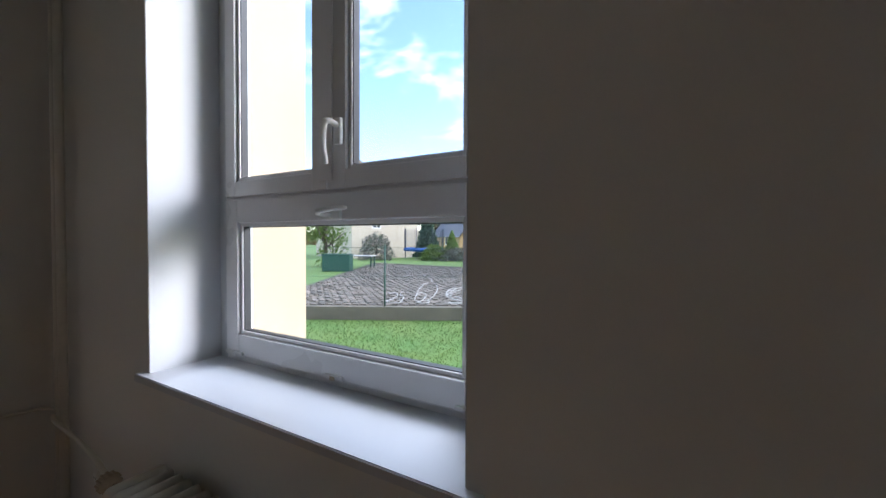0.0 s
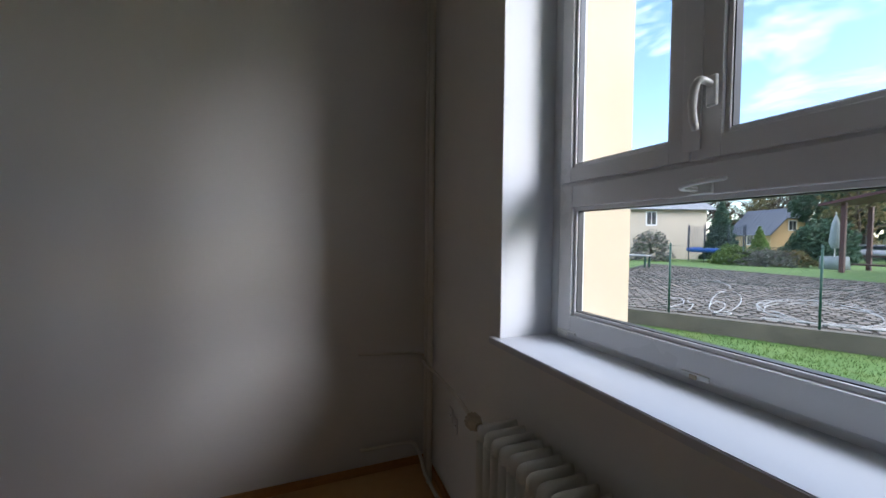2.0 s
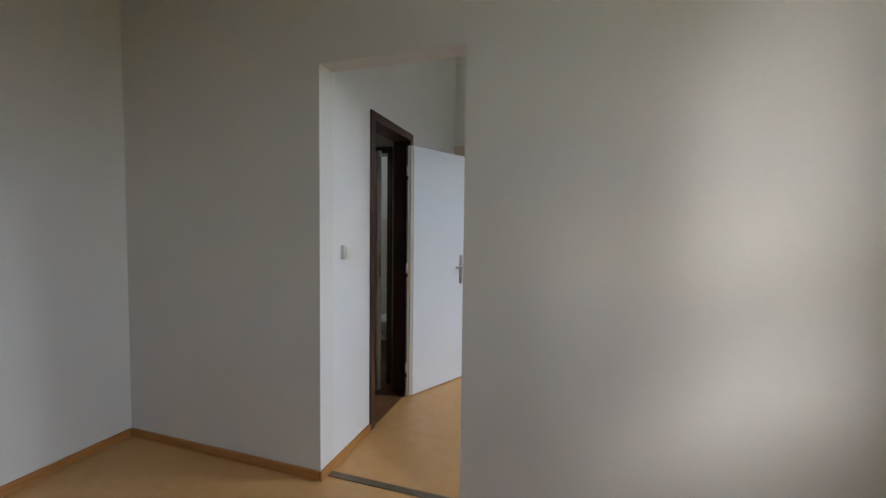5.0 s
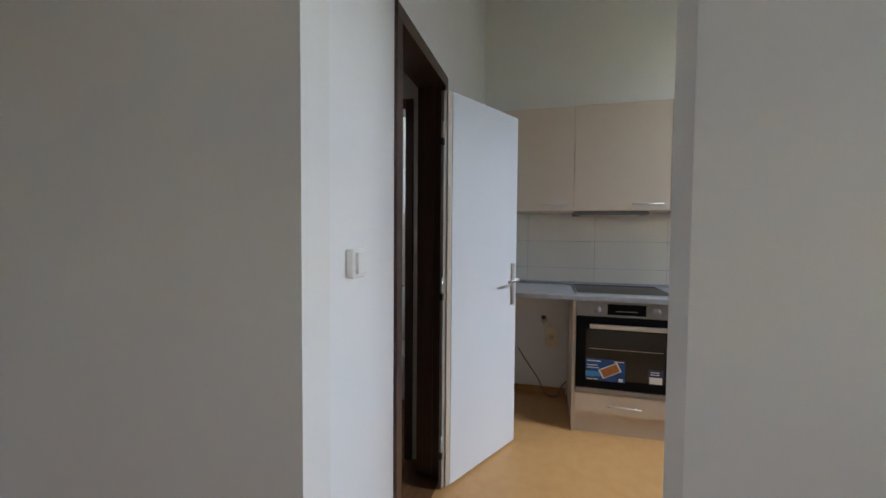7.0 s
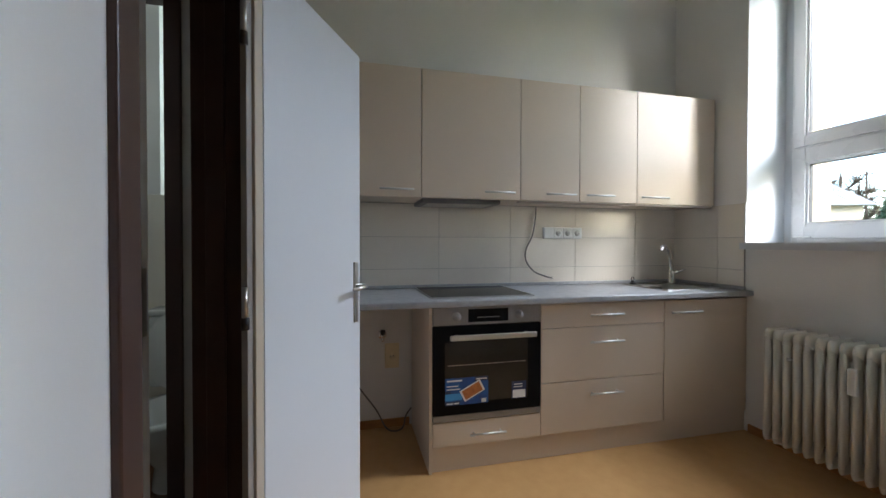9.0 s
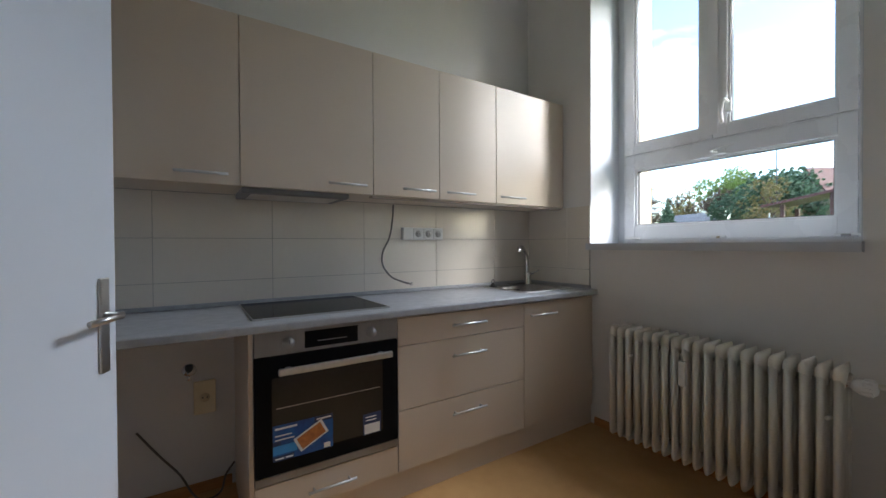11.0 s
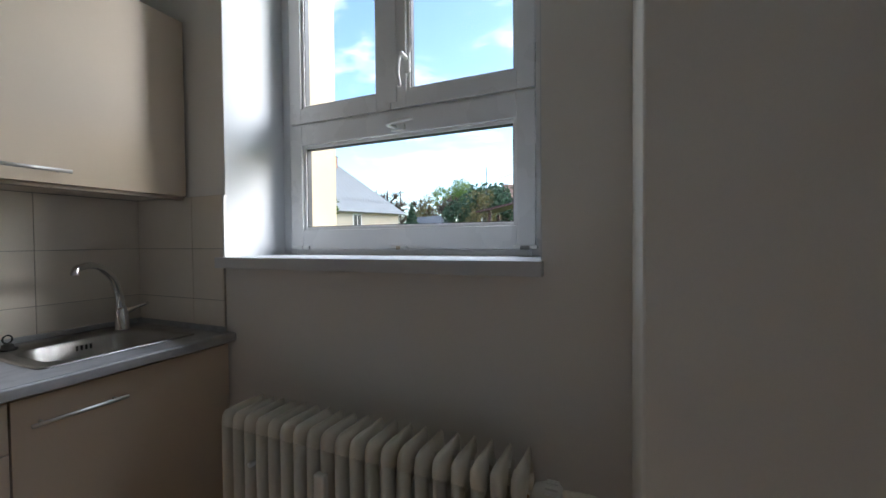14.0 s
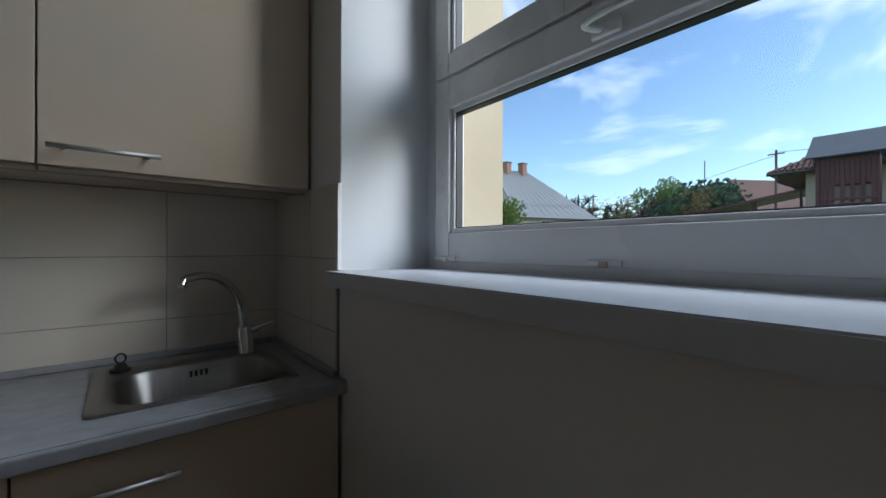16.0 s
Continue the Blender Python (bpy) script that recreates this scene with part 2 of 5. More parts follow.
LEAFD = leafy("leaf_dark", (0.04, 0.085, 0.055), (0.085, 0.145, 0.085))
LEAFY = leafy("leaf_yellow_green", (0.16, 0.22, 0.035), (0.09, 0.16, 0.03))
LEAFR = leafy("leaf_autumn", (0.20, 0.13, 0.06), (0.17, 0.18, 0.07))
LEAFP = leafy("leaf_purple_heath", (0.22, 0.18, 0.19), (0.15, 0.19, 0.12))
TWIG = leafy("bare_twigs", (0.09, 0.065, 0.05), (0.13, 0.10, 0.07), 0.8, 0.0)
GRASSB = leafy("grass_blade", (0.05, 0.125, 0.018), (0.12, 0.18, 0.036))
LAWN = material("lawn", (0.06, 0.15, 0.022), 0.85, color2=(0.125, 0.18, 0.04), scale=1.1, fine=35, bump=0.6, dist=0.02)

# glass: clear pane, thin
GLASS = bpy.data.materials.new("window_glass")
GLASS.use_nodes = True
gn, gl = GLASS.node_tree.nodes, GLASS.node_tree.links
gn.clear()
g_out, g_tr, g_gl, g_mix, g_fr = (gn.new(k) for k in ("ShaderNodeOutputMaterial", "ShaderNodeBsdfTransparent", "ShaderNodeBsdfGlossy", "ShaderNodeMixShader", "ShaderNodeLayerWeight"))
g_tr.inputs["Color"].default_value = (0.96, 0.975, 0.97, 1)
g_gl.inputs["Roughness"].default_value = 0.02
g_pw = gn.new("ShaderNodeMath")
g_pw.operation = "POWER"
g_pw.inputs[1].default_value = 4.0
g_ad = gn.new("ShaderNodeMath")
g_ad.operation = "MULTIPLY_ADD"
g_ad.inputs[1].default_value, g_ad.inputs[2].default_value = 0.5, 0.025
gl.new(g_fr.outputs["Facing"], g_pw.inputs[0])
gl.new(g_pw.outputs[0], g_ad.inputs[0])
gl.new(g_ad.outputs[0], g_mix.inputs[0])
gl.new(g_tr.outputs[0], g_mix.inputs[1])
gl.new(g_gl.outputs[0], g_mix.inputs[2])
gl.new(g_mix.outputs[0], g_out.inputs["Surface"])

# frosted pane: lets light through, not the view
FROST = bpy.data.materials.new("frosted_glass")
FROST.use_nodes = True
fn, fl = FROST.node_tree.nodes, FROST.node_tree.links
fn.clear()
f_out, f_tr = fn.new("ShaderNodeOutputMaterial"), fn.new("ShaderNodeBsdfTranslucent")
f_tr.inputs["Color"].default_value = (0.62, 0.64, 0.60, 1)
fl.new(f_tr.outputs[0], f_out.inputs["Surface"])

BRASS = material("aged_brass", (0.52, 0.43, 0.31), 0.42, 0.3, var=0.2, scale=20, bump=0.05)
PALET = material("weathered_tabletop", (0.45, 0.43, 0.40), 0.7, var=0.2, scale=4, fine=60, bump=0.2)
PAVE = material("plot_earth", (0.035, 0.030, 0.024), 0.95, color2=(0.07, 0.06, 0.045), scale=2, fine=50, bump=0.6, dist=0.02)
BLOCK = material("paving_block", (0.19, 0.16, 0.13), 0.9, color2=(0.12, 0.10, 0.08), scale=3, fine=60, bump=0.4, dist=0.006, rand=0.30)
BLOCKS = leafy("paving_blocks_far", (0.08, 0.068, 0.055), (0.225, 0.19, 0.155), 0.9, 0.0)


# ---- building blocks ----
def mesh_of(name, bm, mat, smooth=False):
    me = bpy.data.meshes.new(name)
    bm.to_mesh(me)
    bm.free()
    me.materials.append(mat)
    if smooth:
        for p in me.polygons:
            p.use_smooth = True
    return me


def part(name, bm, mat, parent=None, label="", smooth=False):
    ob = new(name, mesh_of(name, bm, mat, smooth))
    if parent is not None:
        ob.parent = parent
    if label:
        ob["label"] = label
    return ob


def empty(name, m, label, category, group="", kind=""):
    ob = new(name)
    ob.empty_display_size = 0.1
    ob.matrix_world = m
    return tagged(ob, label, category, group, kind)


def box(x0, x1, y0, y1, z0, z1, bevel=0.0, seg=2, bm=None):
    """A box with softened edges, added to bm or to a new bmesh."""
    own = bmesh.new()
    vs = [own.verts.new((x, y, z)) for x in (min(x0, x1), max(x0, x1)) for y in (min(y0, y1), max(y0, y1)) for z in (min(z0, z1), max(z0, z1))]
    for f in ((0, 1, 3, 2), (4, 6, 7, 5), (0, 4, 5, 1), (2, 3, 7, 6), (0, 2, 6, 4), (1, 5, 7, 3)):
        own.faces.new([vs[i] for i in f])
    if bevel:
        bmesh.ops.bevel(own, geom=own.edges[:], offset=bevel, segments=seg, profile=0.5, affect="EDGES")
    if bm is None:
        return own
    me = bpy.data.meshes.new("tmp")
    own.to_mesh(me)
    own.free()
    bm.from_mesh(me)
    bpy.data.meshes.remove(me)
    return bm


def boxes(specs, bevel=0.0):
    bm = bmesh.new()
    for s in specs:
        box(*s, bevel=bevel, bm=bm)
    return bm


def tube(points, r, seg=10, bm=None, caps=True, smooth_steps=0):
    """A round bar along points; r may be one radius or one for each point."""
    pts = [Vector(p) for p in points]
    if smooth_steps:
        fine = []
        for i in range(len(pts) - 1):
            p0, p1, p2, p3 = pts[max(i - 1, 0)], pts[i], pts[i + 1], pts[min(i + 2, len(pts) - 1)]
            for k in range(smooth_steps):
                u = k / smooth_steps
                fine.append(0.5 * (2 * p1 + (p2 - p0) * u + (2 * p0 - 5 * p1 + 4 * p2 - p3) * u * u + (3 * p1 - p0 - 3 * p2 + p3) * u ** 3))
        fine.append(pts[-1])
        if not isinstance(r, (int, float)):
            r = [r[min(int(i / smooth_steps), len(r) - 1)] for i in range(len(fine))]
        pts = fine
    rs = [r] * len(pts) if isinstance(r, (int, float)) else r
    bm = bm or bmesh.new()
    side, rings = None, []
    for i, p in enumerate(pts):
        d = (pts[min(i + 1, len(pts) - 1)] - pts[max(i - 1, 0)]).normalized()
        if side is None:
            side = d.orthogonal().normalized()
        side = (side - d * side.dot(d)).normalized()
        up = d.cross(side)
        rings.append([bm.verts.new(p + (side * math.cos(a) + up * math.sin(a)) * rs[i]) for a in [2 * math.pi * k / seg for k in range(seg)]])
    for a, b in zip(rings, rings[1:]):
        for k in range(seg):
            bm.faces.new((a[k], a[(k + 1) % seg], b[(k + 1) % seg], b[k]))
    if caps:
        bm.faces.new(rings[0][::-1])
        bm.faces.new(rings[-1])
    return bm


def prism(outline, z0, z1, bm=None):
    """An upright prism over a plan outline."""
    bm = bm or bmesh.new()
    lo = [bm.verts.new((x, y, z0)) for x, y in outline]
    hi = [bm.verts.new((x, y, z1)) for x, y in outline]
    n = len(outline)
    for i in range(n):
        bm.faces.new((lo[i], lo[(i + 1) % n], hi[(i + 1) % n], hi[i]))
    bm.faces.new(lo[::-1])
    bm.faces.new(hi)
    bmesh.ops.recalc_face_normals(bm, faces=bm.faces[:])
    return bm


def slab(corners, thick, bm=None):
    """A thick sheet under four corners in space."""
    bm = bm or bmesh.new()
    c = [Vector(p) for p in corners]
    nrm = (c[1] - c[0]).cross(c[2] - c[0]).normalized()
    if nrm.z < 0:
        nrm = -nrm
    hi, lo = [bm.verts.new(p) for p in c], [bm.verts.new(p - nrm * thick) for p in c]
    n = len(c)
    for i in range(n):
        bm.faces.new((lo[i], lo[(i + 1) % n], hi[(i + 1) % n], hi[i]))
    bm.faces.new(hi)
    bm.faces.new(lo[::-1])
    bmesh.ops.recalc_face_normals(bm, faces=bm.faces[:])
    return bm


def structure(name, bm, mat, label="", parent=None, smooth=False):
    ob = part(name, bm, mat, parent, "", smooth)
    return tagged(ob, label, "", "", "structure")


# ---- rooms: walls, floor, ceiling ----
X1, Y0, YW, YK, XW, TW = 4.7, -1.40, 2.905, 2.75, -2.48, 0.115
HC, HO, WO = 3.30, 2.155, 0.76
YWC = 2.962                             # the window wall runs slightly askew: its depth at the corner
YF, YFK = 3.485, 3.345                 # outer faces of the facade
W1 = (0.985, 2.188, 1.044, 3.00)        # reveal: left, right, sill, head
W2 = (-1.915, -0.662, 1.196, 3.02)
D0, D1, DH = -0.532, -1.232, 2.085      # brown steel door frame: near and far side, height

XP, YP, TN = -0.436, 2.420, 0.035      # boxed-out corner of the kitchen, and the thin part of the partition

structure("floor", boxes([(XW - 0.5, X1 + 0.2, 0.0, YF - 0.02, -0.12, 0), (-0.115, X1 + 0.2, Y0 - 0.2, 0.0, -0.12, 0)]), FLOOR, "ochre vinyl floor with a faint mottled grain")
structure("floor_hall", boxes([(XW - 0.5, -0.115, Y0 - 0.2, -0.0, -0.12, -0.002)]), WOODFLOOR, "dark brown floor of the small hall")
structure("ceiling", boxes([(XW - 0.5, X1 + 0.2, Y0 - 0.2, YF, HC, HC + 0.15)]), CEIL, "plain white painted ceiling")

# facade wall of the living room, thick, with a splayed-free window opening
structure("wall_north_room", prism([(-0.115, YWC), (0.0, YWC), (W1[0], YW), (W1[0], YF), (-0.115, YF)], -0.12, HC, boxes([
    (W1[1], X1 + 0.2, YW, YF, -0.12, HC),
    (W1[0], W1[1], YW, YF - 0.0, -0.12, W1[2] - 0.03), (W1[0], W1[1], YW, YF, W1[3], HC)])), WALL, "off-white painted plaster wall with a deep window reveal")
structure("wall_north_kitchen", boxes([
    (XW - 0.3, W2[0], YK, YFK, -0.12, HC), (W2[1], -0.115, YK, YFK, -0.12, HC),
    (W2[0], W2[1], YK, YFK, -0.12, W2[2] - 0.035), (W2[0], W2[1], YK, YFK, W2[3], HC)]), WALL, "off-white painted plaster wall below and around the kitchen window")
structure("pilaster_kitchen", box(XP, -TN, YP, YK, 0, HC, 0.006), WALL, "off-white boxed-out corner beside the kitchen window")
# wall between living room and kitchen with its doorless opening
structure("wall_west_room", boxes([(-TW, 0, WO, WO + 0.16, 0, HC), (-TN, 0, WO + 0.16, YK, 0, HC), (-TW, 0, YK, YWC, 0, HC), (-TW, 0, 0, WO, HO, HC), (-TW, 0, Y0 - 0.2, 0, 0, HC)], 0.0), WALL, "off-white wall with a doorless opening to the kitchen")
structure("wall_south_room", boxes([(0, X1, Y0 - 0.2, Y0, 0, HC)]), WALL, "off-white plaster wall")
structure("wall_east_room", boxes([(X1, X1 + 0.2, Y0 - 0.2, YW, 0, HC)]), WALL, "off-white plaster wall")
# kitchen's south wall with the brown-framed door to the small hall
structure("wall_south_kitchen", boxes([(D0 - 0.012, -TW, -0.13, 0, 0, HC), (XW, D1 + 0.012, -0.13, 0, 0, HC), (D1 + 0.012, D0 - 0.012, -0.13, 0, DH - 0.012, HC)]), JAMB, "white painted wall with a light switch and a brown-framed door")
west_wall = structure("wall_west_kitchen", boxes([(XW - 0.2, XW, -0.20, YK, 0, HC), (XW - 0.2, XW, Y0 - 0.2, -0.745, 0, HC), (XW - 0.2, XW, -0.745, -0.20, 0, 1.46), (XW - 0.2, XW, -0.745, -0.20, 2.7, HC)]), WALL, "off-white wall behind the kitchen units, tiled above the worktop")
# small hall behind the brown frame, and the toilet beyond it
structure("wall_hall_west", boxes([(-1.42, -1.30, -0.24, -0.13, 0, HC), (-1.42, -1.30, -0.92, -0.24, 2.02, HC), (-1.42, -1.30, Y0, -0.92, 0, HC)]), WALL, "grey-white wall of the small hall")
structure("wall_hall_south", boxes([(XW, -TW, Y0 - 0.2, Y0, 0, HC)]), WALL, "plain wall of the small hall")

# baseboards, each length a strip of its own
def skirting(x0, x1, y0, y1):
    structure("baseboard", box(x0, x1, y0, y1, 0.0, 0.052, 0.004), BASE, "orange-brown wooden skirting strip")
skirting(0, 0.014, WO + 0.002, YWC)
skirting(0, 0.014, Y0, -0.002)
skirting(0.014, X1, Y0, Y0 + 0.014)
skirting(X1 - 0.014, X1, Y0 + 0.014, YW)
skirting(W1[0], X1 - 0.014, YW - 0.014, YW)
structure("baseboard", prism([(0.014, YWC - 0.015), (W1[0], YW - 0.014), (W1[0], YW), (0.014, YWC - 0.001)], 0.0, 0.052), BASE, "orange-brown wooden skirting strip")
skirting(D0 + 0.002, 0.012, 0, 0.014)
skirting(XW, D1 - 0.002, 0, 0.014)
skirting(XW, XW + 0.014, 0.014, 0.675)
skirting(-1.88, XP, YK - 0.014, YK)
skirting(XP - 0.014, XP, YP, YK - 0.014)
skirting(XP - 0.014, -TN, YP - 0.014, YP)
skirting(-TN - 0.014, -TN, WO + 0.16, YP - 0.014)
skirting(-TW - 0.014, -TW, WO, WO + 0.16)
structure("threshold_strip", box(-0.083, -0.040, 0.016, WO - 0.002, 0.0, 0.006, 0.002), METALSTRIP, "dark metal cover strip on the floor in the opening")


# ---- windows ----
def casement_window(name, left, right, sill, head, yf, mid, seam, lowg, upl, upr, upz, hoff, dark_pin):
    """A white plastic window: two casements over a tilting light, with handles, gaskets and panes."""
    w = empty(name, pose(0, 0, 0), "white plastic window with two casements over a tilting lower light", "window", "", "structure")
    fo = 0.035                                            # visible frame around the sashes
    bot = sill + 0.012
    part("window_frame", boxes([(left, left + fo, yf, yf + 0.07, bot - 0.02, head), (right - fo, right, yf, yf + 0.07, bot - 0.02, head),
                                (left + fo, right - fo, yf, yf + 0.07, bot - 0.02, bot + 0.045), (left + fo, right - fo, yf, yf + 0.07, head - fo, head),
                                (left + fo, right - fo, yf, yf + 0.07, mid - 0.03, mid + 0.03)], 0.003), PVC, w)

    def sash(x0, x1, z0, z1, g, nm):
        gx0, gx1, gz0, gz1 = g
        yy = yf - 0.014
        s = part(nm, boxes([(x0, gx0, yy, yf + 0.05, z0, z1), (gx1, x1, yy, yf + 0.05, z0, z1), (gx0, gx1, yy, yf + 0.05, z0, gz0), (gx0, gx1, yy, yf + 0.05, gz1, z1)], 0.003), PVC, w)
        b = 0.014
        part("glazing_bead", boxes([(gx0, gx0 + b, yy + 0.012, yf + 0.03, gz0, gz1), (gx1 - b, gx1, yy + 0.012, yf + 0.03, gz0, gz1),
                                    (gx0 + b, gx1 - b, yy + 0.012, yf + 0.03, gz0, gz0 + b), (gx0 + b, gx1 - b, yy + 0.012, yf + 0.03, gz1 - b, gz1)], 0.002), PVC, s)
        e = 0.003
        part("gasket", boxes([(gx0 + b, gx0 + b + e, yy + 0.018, yf + 0.03, gz0 + b, gz1 - b), (gx1 - b - e, gx1 - b, yy + 0.018, yf + 0.03, gz0 + b, gz1 - b),
                              (gx0 + b + e, gx1 - b - e, yy + 0.018, yf + 0.03, gz0 + b, gz0 + b + e), (gx0 + b + e, gx1 - b - e, yy + 0.018, yf + 0.03, gz1 - b - e, gz1 - b)]), GASKET, s, "black rubber gasket")
        pane = part("pane", box(gx0 + b, gx1 - b, yf + 0.022, yf + 0.026, gz0 + b, gz1 - b), GLASS, s, "clear glass pane")
        pane.visible_shadow = False
        return s

    g = 0.018
    sash(left + g, seam - 0.002, mid + 0.006, head - g, (upl[0], upl[1], upz, head - 0.085), "casement")
    sash(seam + 0.002, right - g, mid + 0.006, head - g, (upr[0], upr[1], upz, head - 0.085), "casement")
    low = sash(left + g, right - g, bot + 0.012, mid - 0.006, lowg, "tilting_light")
    part("cover_strip", box(seam - 0.022, seam + 0.030, yf - 0.020, yf - 0.0145, mid + 0.03, head - 0.03, 0.002), PVC, w)
    # casement handle, hanging down, on its rosette
    h = part("window_handle", box(seam + hoff - 0.013, seam + hoff + 0.015, yf - 0.028, yf - 0.0145, mid + 0.135, mid + 0.215, 0.005), HANDLE_W, w, "white plastic window handle")
    hx = seam + hoff - 0.004
    part("lever", tube([(hx + 0.004, yf - 0.024, mid + 0.192), (hx, yf - 0.058, mid + 0.198), (hx - 0.010, yf - 0.066, mid + 0.182), (hx - 0.018, yf - 0.062, mid + 0.13), (hx - 0.014, yf - 0.054, mid + 0.074)], [0.009, 0.010, 0.011, 0.010, 0.008], 10, smooth_steps=4), HANDLE_W, h, smooth=True)
    # lever of the tilting light, lying flat under the transom
    zc = mid - 0.074
    h2 = part("tilt_handle", box(seam + 0.005, seam + 0.070, yf - 0.028, yf - 0.0145, zc - 0.015, zc + 0.012, 0.005), HANDLE_W, w, "white plastic lever of the tilting light")
    part("lever", tube([(seam + 0.030, yf - 0.024, zc), (seam + 0.012, yf - 0.056, zc + 0.002), (seam + 0.022, yf - 0.064, zc + 0.008), (seam + 0.070, yf - 0.060, zc + 0.014), (seam + 0.122, yf - 0.054, zc + 0.016)], [0.008, 0.008, 0.0075, 0.0065, 0.004], 10, smooth_steps=4), HANDLE_W, h2, smooth=True)
    # hinges at the foot of the tilting light
    pins = ((SWITCHP, 0.030), (BRASS, 0.020), (dark_pin, 0.034))
    for (a, ln), (pin_mat, pin_w) in zip(((left + 0.024, 0.10), (seam - 0.004, 0.076), (right - 0.098, 0.088)), pins):
        hg = part("hinge", box(a, a + ln, yf - 0.022, yf - 0.004, bot + 0.014, bot + 0.028, 0.003), HANDLE_W, w, "small white hinge at the sash foot")
        part("pin", box(a + ln / 2 - pin_w / 2, a + ln / 2 + pin_w / 2, yf - 0.027, yf - 0.0225, bot + 0.012, bot + 0.025, 0.002), pin_mat, hg)
    return w


YF1, YF2 = 3.150, 3.062
casement_window("window_1", 1.030, 2.140, 1.044, 2.98, YF1, 1.652, 1.582, (1.118, 2.067, 1.146, 1.562), (1.106, 1.518), (1.662, 2.066), 1.714, 0.058, SWITCHP)
casement_window("window_2", -1.872, -0.712, 1.196, 3.00, YF2, 1.790, -1.316, (-1.788, -0.797, 1.308, 1.694), (-1.792, -1.382), (-1.244, -0.794), 1.862, 0.082, OVENSTEEL)
# plaster stops beside the frames
structure("reveal_room", boxes([(W1[0], 1.030, YF1, YF, 1.0, W1[3]), (2.140, W1[1], YF1, YF, 1.0, W1[3]), (1.030, 2.140, YF1, YF - 0.002, 2.98, W1[3])]), REVEAL, "white reveal beside the window frame")
structure("reveal_kitchen", boxes([(W2[0], -1.872, YF2, YFK, 1.16, W2[3]), (-0.712, W2[1], YF2, YFK, 1.16, W2[3]), (-1.872, -0.712, YF2, YFK - 0.002, 3.00, W2[3])]), REVEAL, "white reveal beside the window frame")
# lining of the inner reveals, coloured darker than the walls against the lamps' glare
structure("reveal_lining", boxes([(W1[0], W1[0] + 0.003, YW + 0.001, YF1, W1[2], W1[3]), (W1[1] - 0.003, W1[1], YW + 0.001, YF1, W1[2], W1[3])]), REVEAL, "white painted inner window reveal")
structure("reveal_lining", boxes([(W2[0], W2[0] + 0.003, YK + 0.001, YF2, W2[2], W2[3]), (W2[1] - 0.003, W2[1], YK + 0.001, YF2, W2[2], W2[3])]), REVEAL, "white painted inner window reveal")
structure("tile_edge_trim", box(W2[0] - 0.001, W2[0] + 0.006, YK - 0.010, YK + 0.002, 1.197, 1.445, 0.001), SWITCHP, "white corner trim at the tile edge")
def sill_board(f0, f1, x0, x1, yf, yw, yb, z0, z1):
    """One board: a nosing in front of the wall and a tongue reaching into the reveal."""
    bm = prism([(f0, yf), (f1, yf), (f1, yw - 0.001), (x1, yw - 0.001), (x1, yb), (x0, yb), (x0, yw - 0.001), (f0, yw - 0.001)], z0, z1)
    bmesh.ops.bevel(bm, geom=[e for e in bm.edges if all(abs(v.co.y - yf) < 1e-5 for v in e.verts)], offset=0.003, segments=2, affect="EDGES")
    return bm


structure("window_sill_room", sill_board(0.945, 2.226, W1[0], W1[1], 2.877, YW, YF1 + 0.02, 1.018, 1.044), SILL, "white laminate window sill")
structure("window_sill_kitchen", sill_board(W2[0] - 0.006, W2[1] + 0.006, W2[0], W2[1], 2.703, YK, YF2 + 0.02, 1.154, 1.196), SILL, "white laminate window sill")
# yellow facade skin with its window jambs, outside
def facade_skin(a0, a1, w, name, yo):
    l0, r0, s0, h0 = w
    structure(name, boxes([(a0, l0, yo, yo + 0.012, -0.7, 3.45), (r0, a1, yo, yo + 0.012, -0.7, 3.45), (l0, r0, yo, yo + 0.012, -0.7, s0), (l0, r0, yo, yo + 0.012, h0, 3.45)]), YELLOW, "pale yellow rough facade render")
facade_skin(-0.15, X1 + 1.5, (1.066, 2.118, 1.02, 2.98), "facade_room", YF)
facade_skin(XW - 3.0, -0.15, (-1.842, -0.732, 1.17, 3.00), "facade_kitchen", YFK)
structure("outer_jamb", boxes([(1.030, 1.066, YF1 + 0.07, YF, 1.02, 2.98), (2.118, 2.140, YF1 + 0.07, YF, 1.02, 2.98)]), YELLOW, "pale yellow outer window jamb")
structure("outer_jamb", boxes([(-1.872, -1.842, YF2 + 0.07, YFK, 1.17, 3.00), (-0.732, -0.712, YF2 + 0.07, YFK, 1.17, 3.00)]), YELLOW, "pale yellow outer window jamb")
structure("outer_sill", boxes([(1.066, 2.118, YF1 + 0.075, YF + 0.05, 1.00, 1.02), (-1.842, -0.732, YF2 + 0.075, YFK + 0.05, 1.15, 1.17)]), ROOFG, "grey sheet metal outer sill")


# ---- brown steel frame, open white door, hall ----
frame_door = empty("door_1", pose(0, 0, 0), "dark brown steel door frame in a white wall", "door frame", "", "structure")
for a, b in ((D0, D0 - 0.055), (D1, D1 + 0.055)):
    s = 1 if a == D0 else -1
    part("frame_jamb", boxes([(a, b, -0.135, 0.012, 0, DH), (b, b - s * 0.014, -0.095, -0.045, 0, DH - 0.055)], 0.003), FRAME, frame_door)
part("frame_head", box(D1, D0, -0.135, 0.0125, DH - 0.055, DH + 0.002, 0.003), FRAME, frame_door)
part("strike_plate", box(D0 - 0.0555, D0 - 0.066, -0.044, -0.012, 0.98, 1.16, 0.001), STEEL, frame_door)

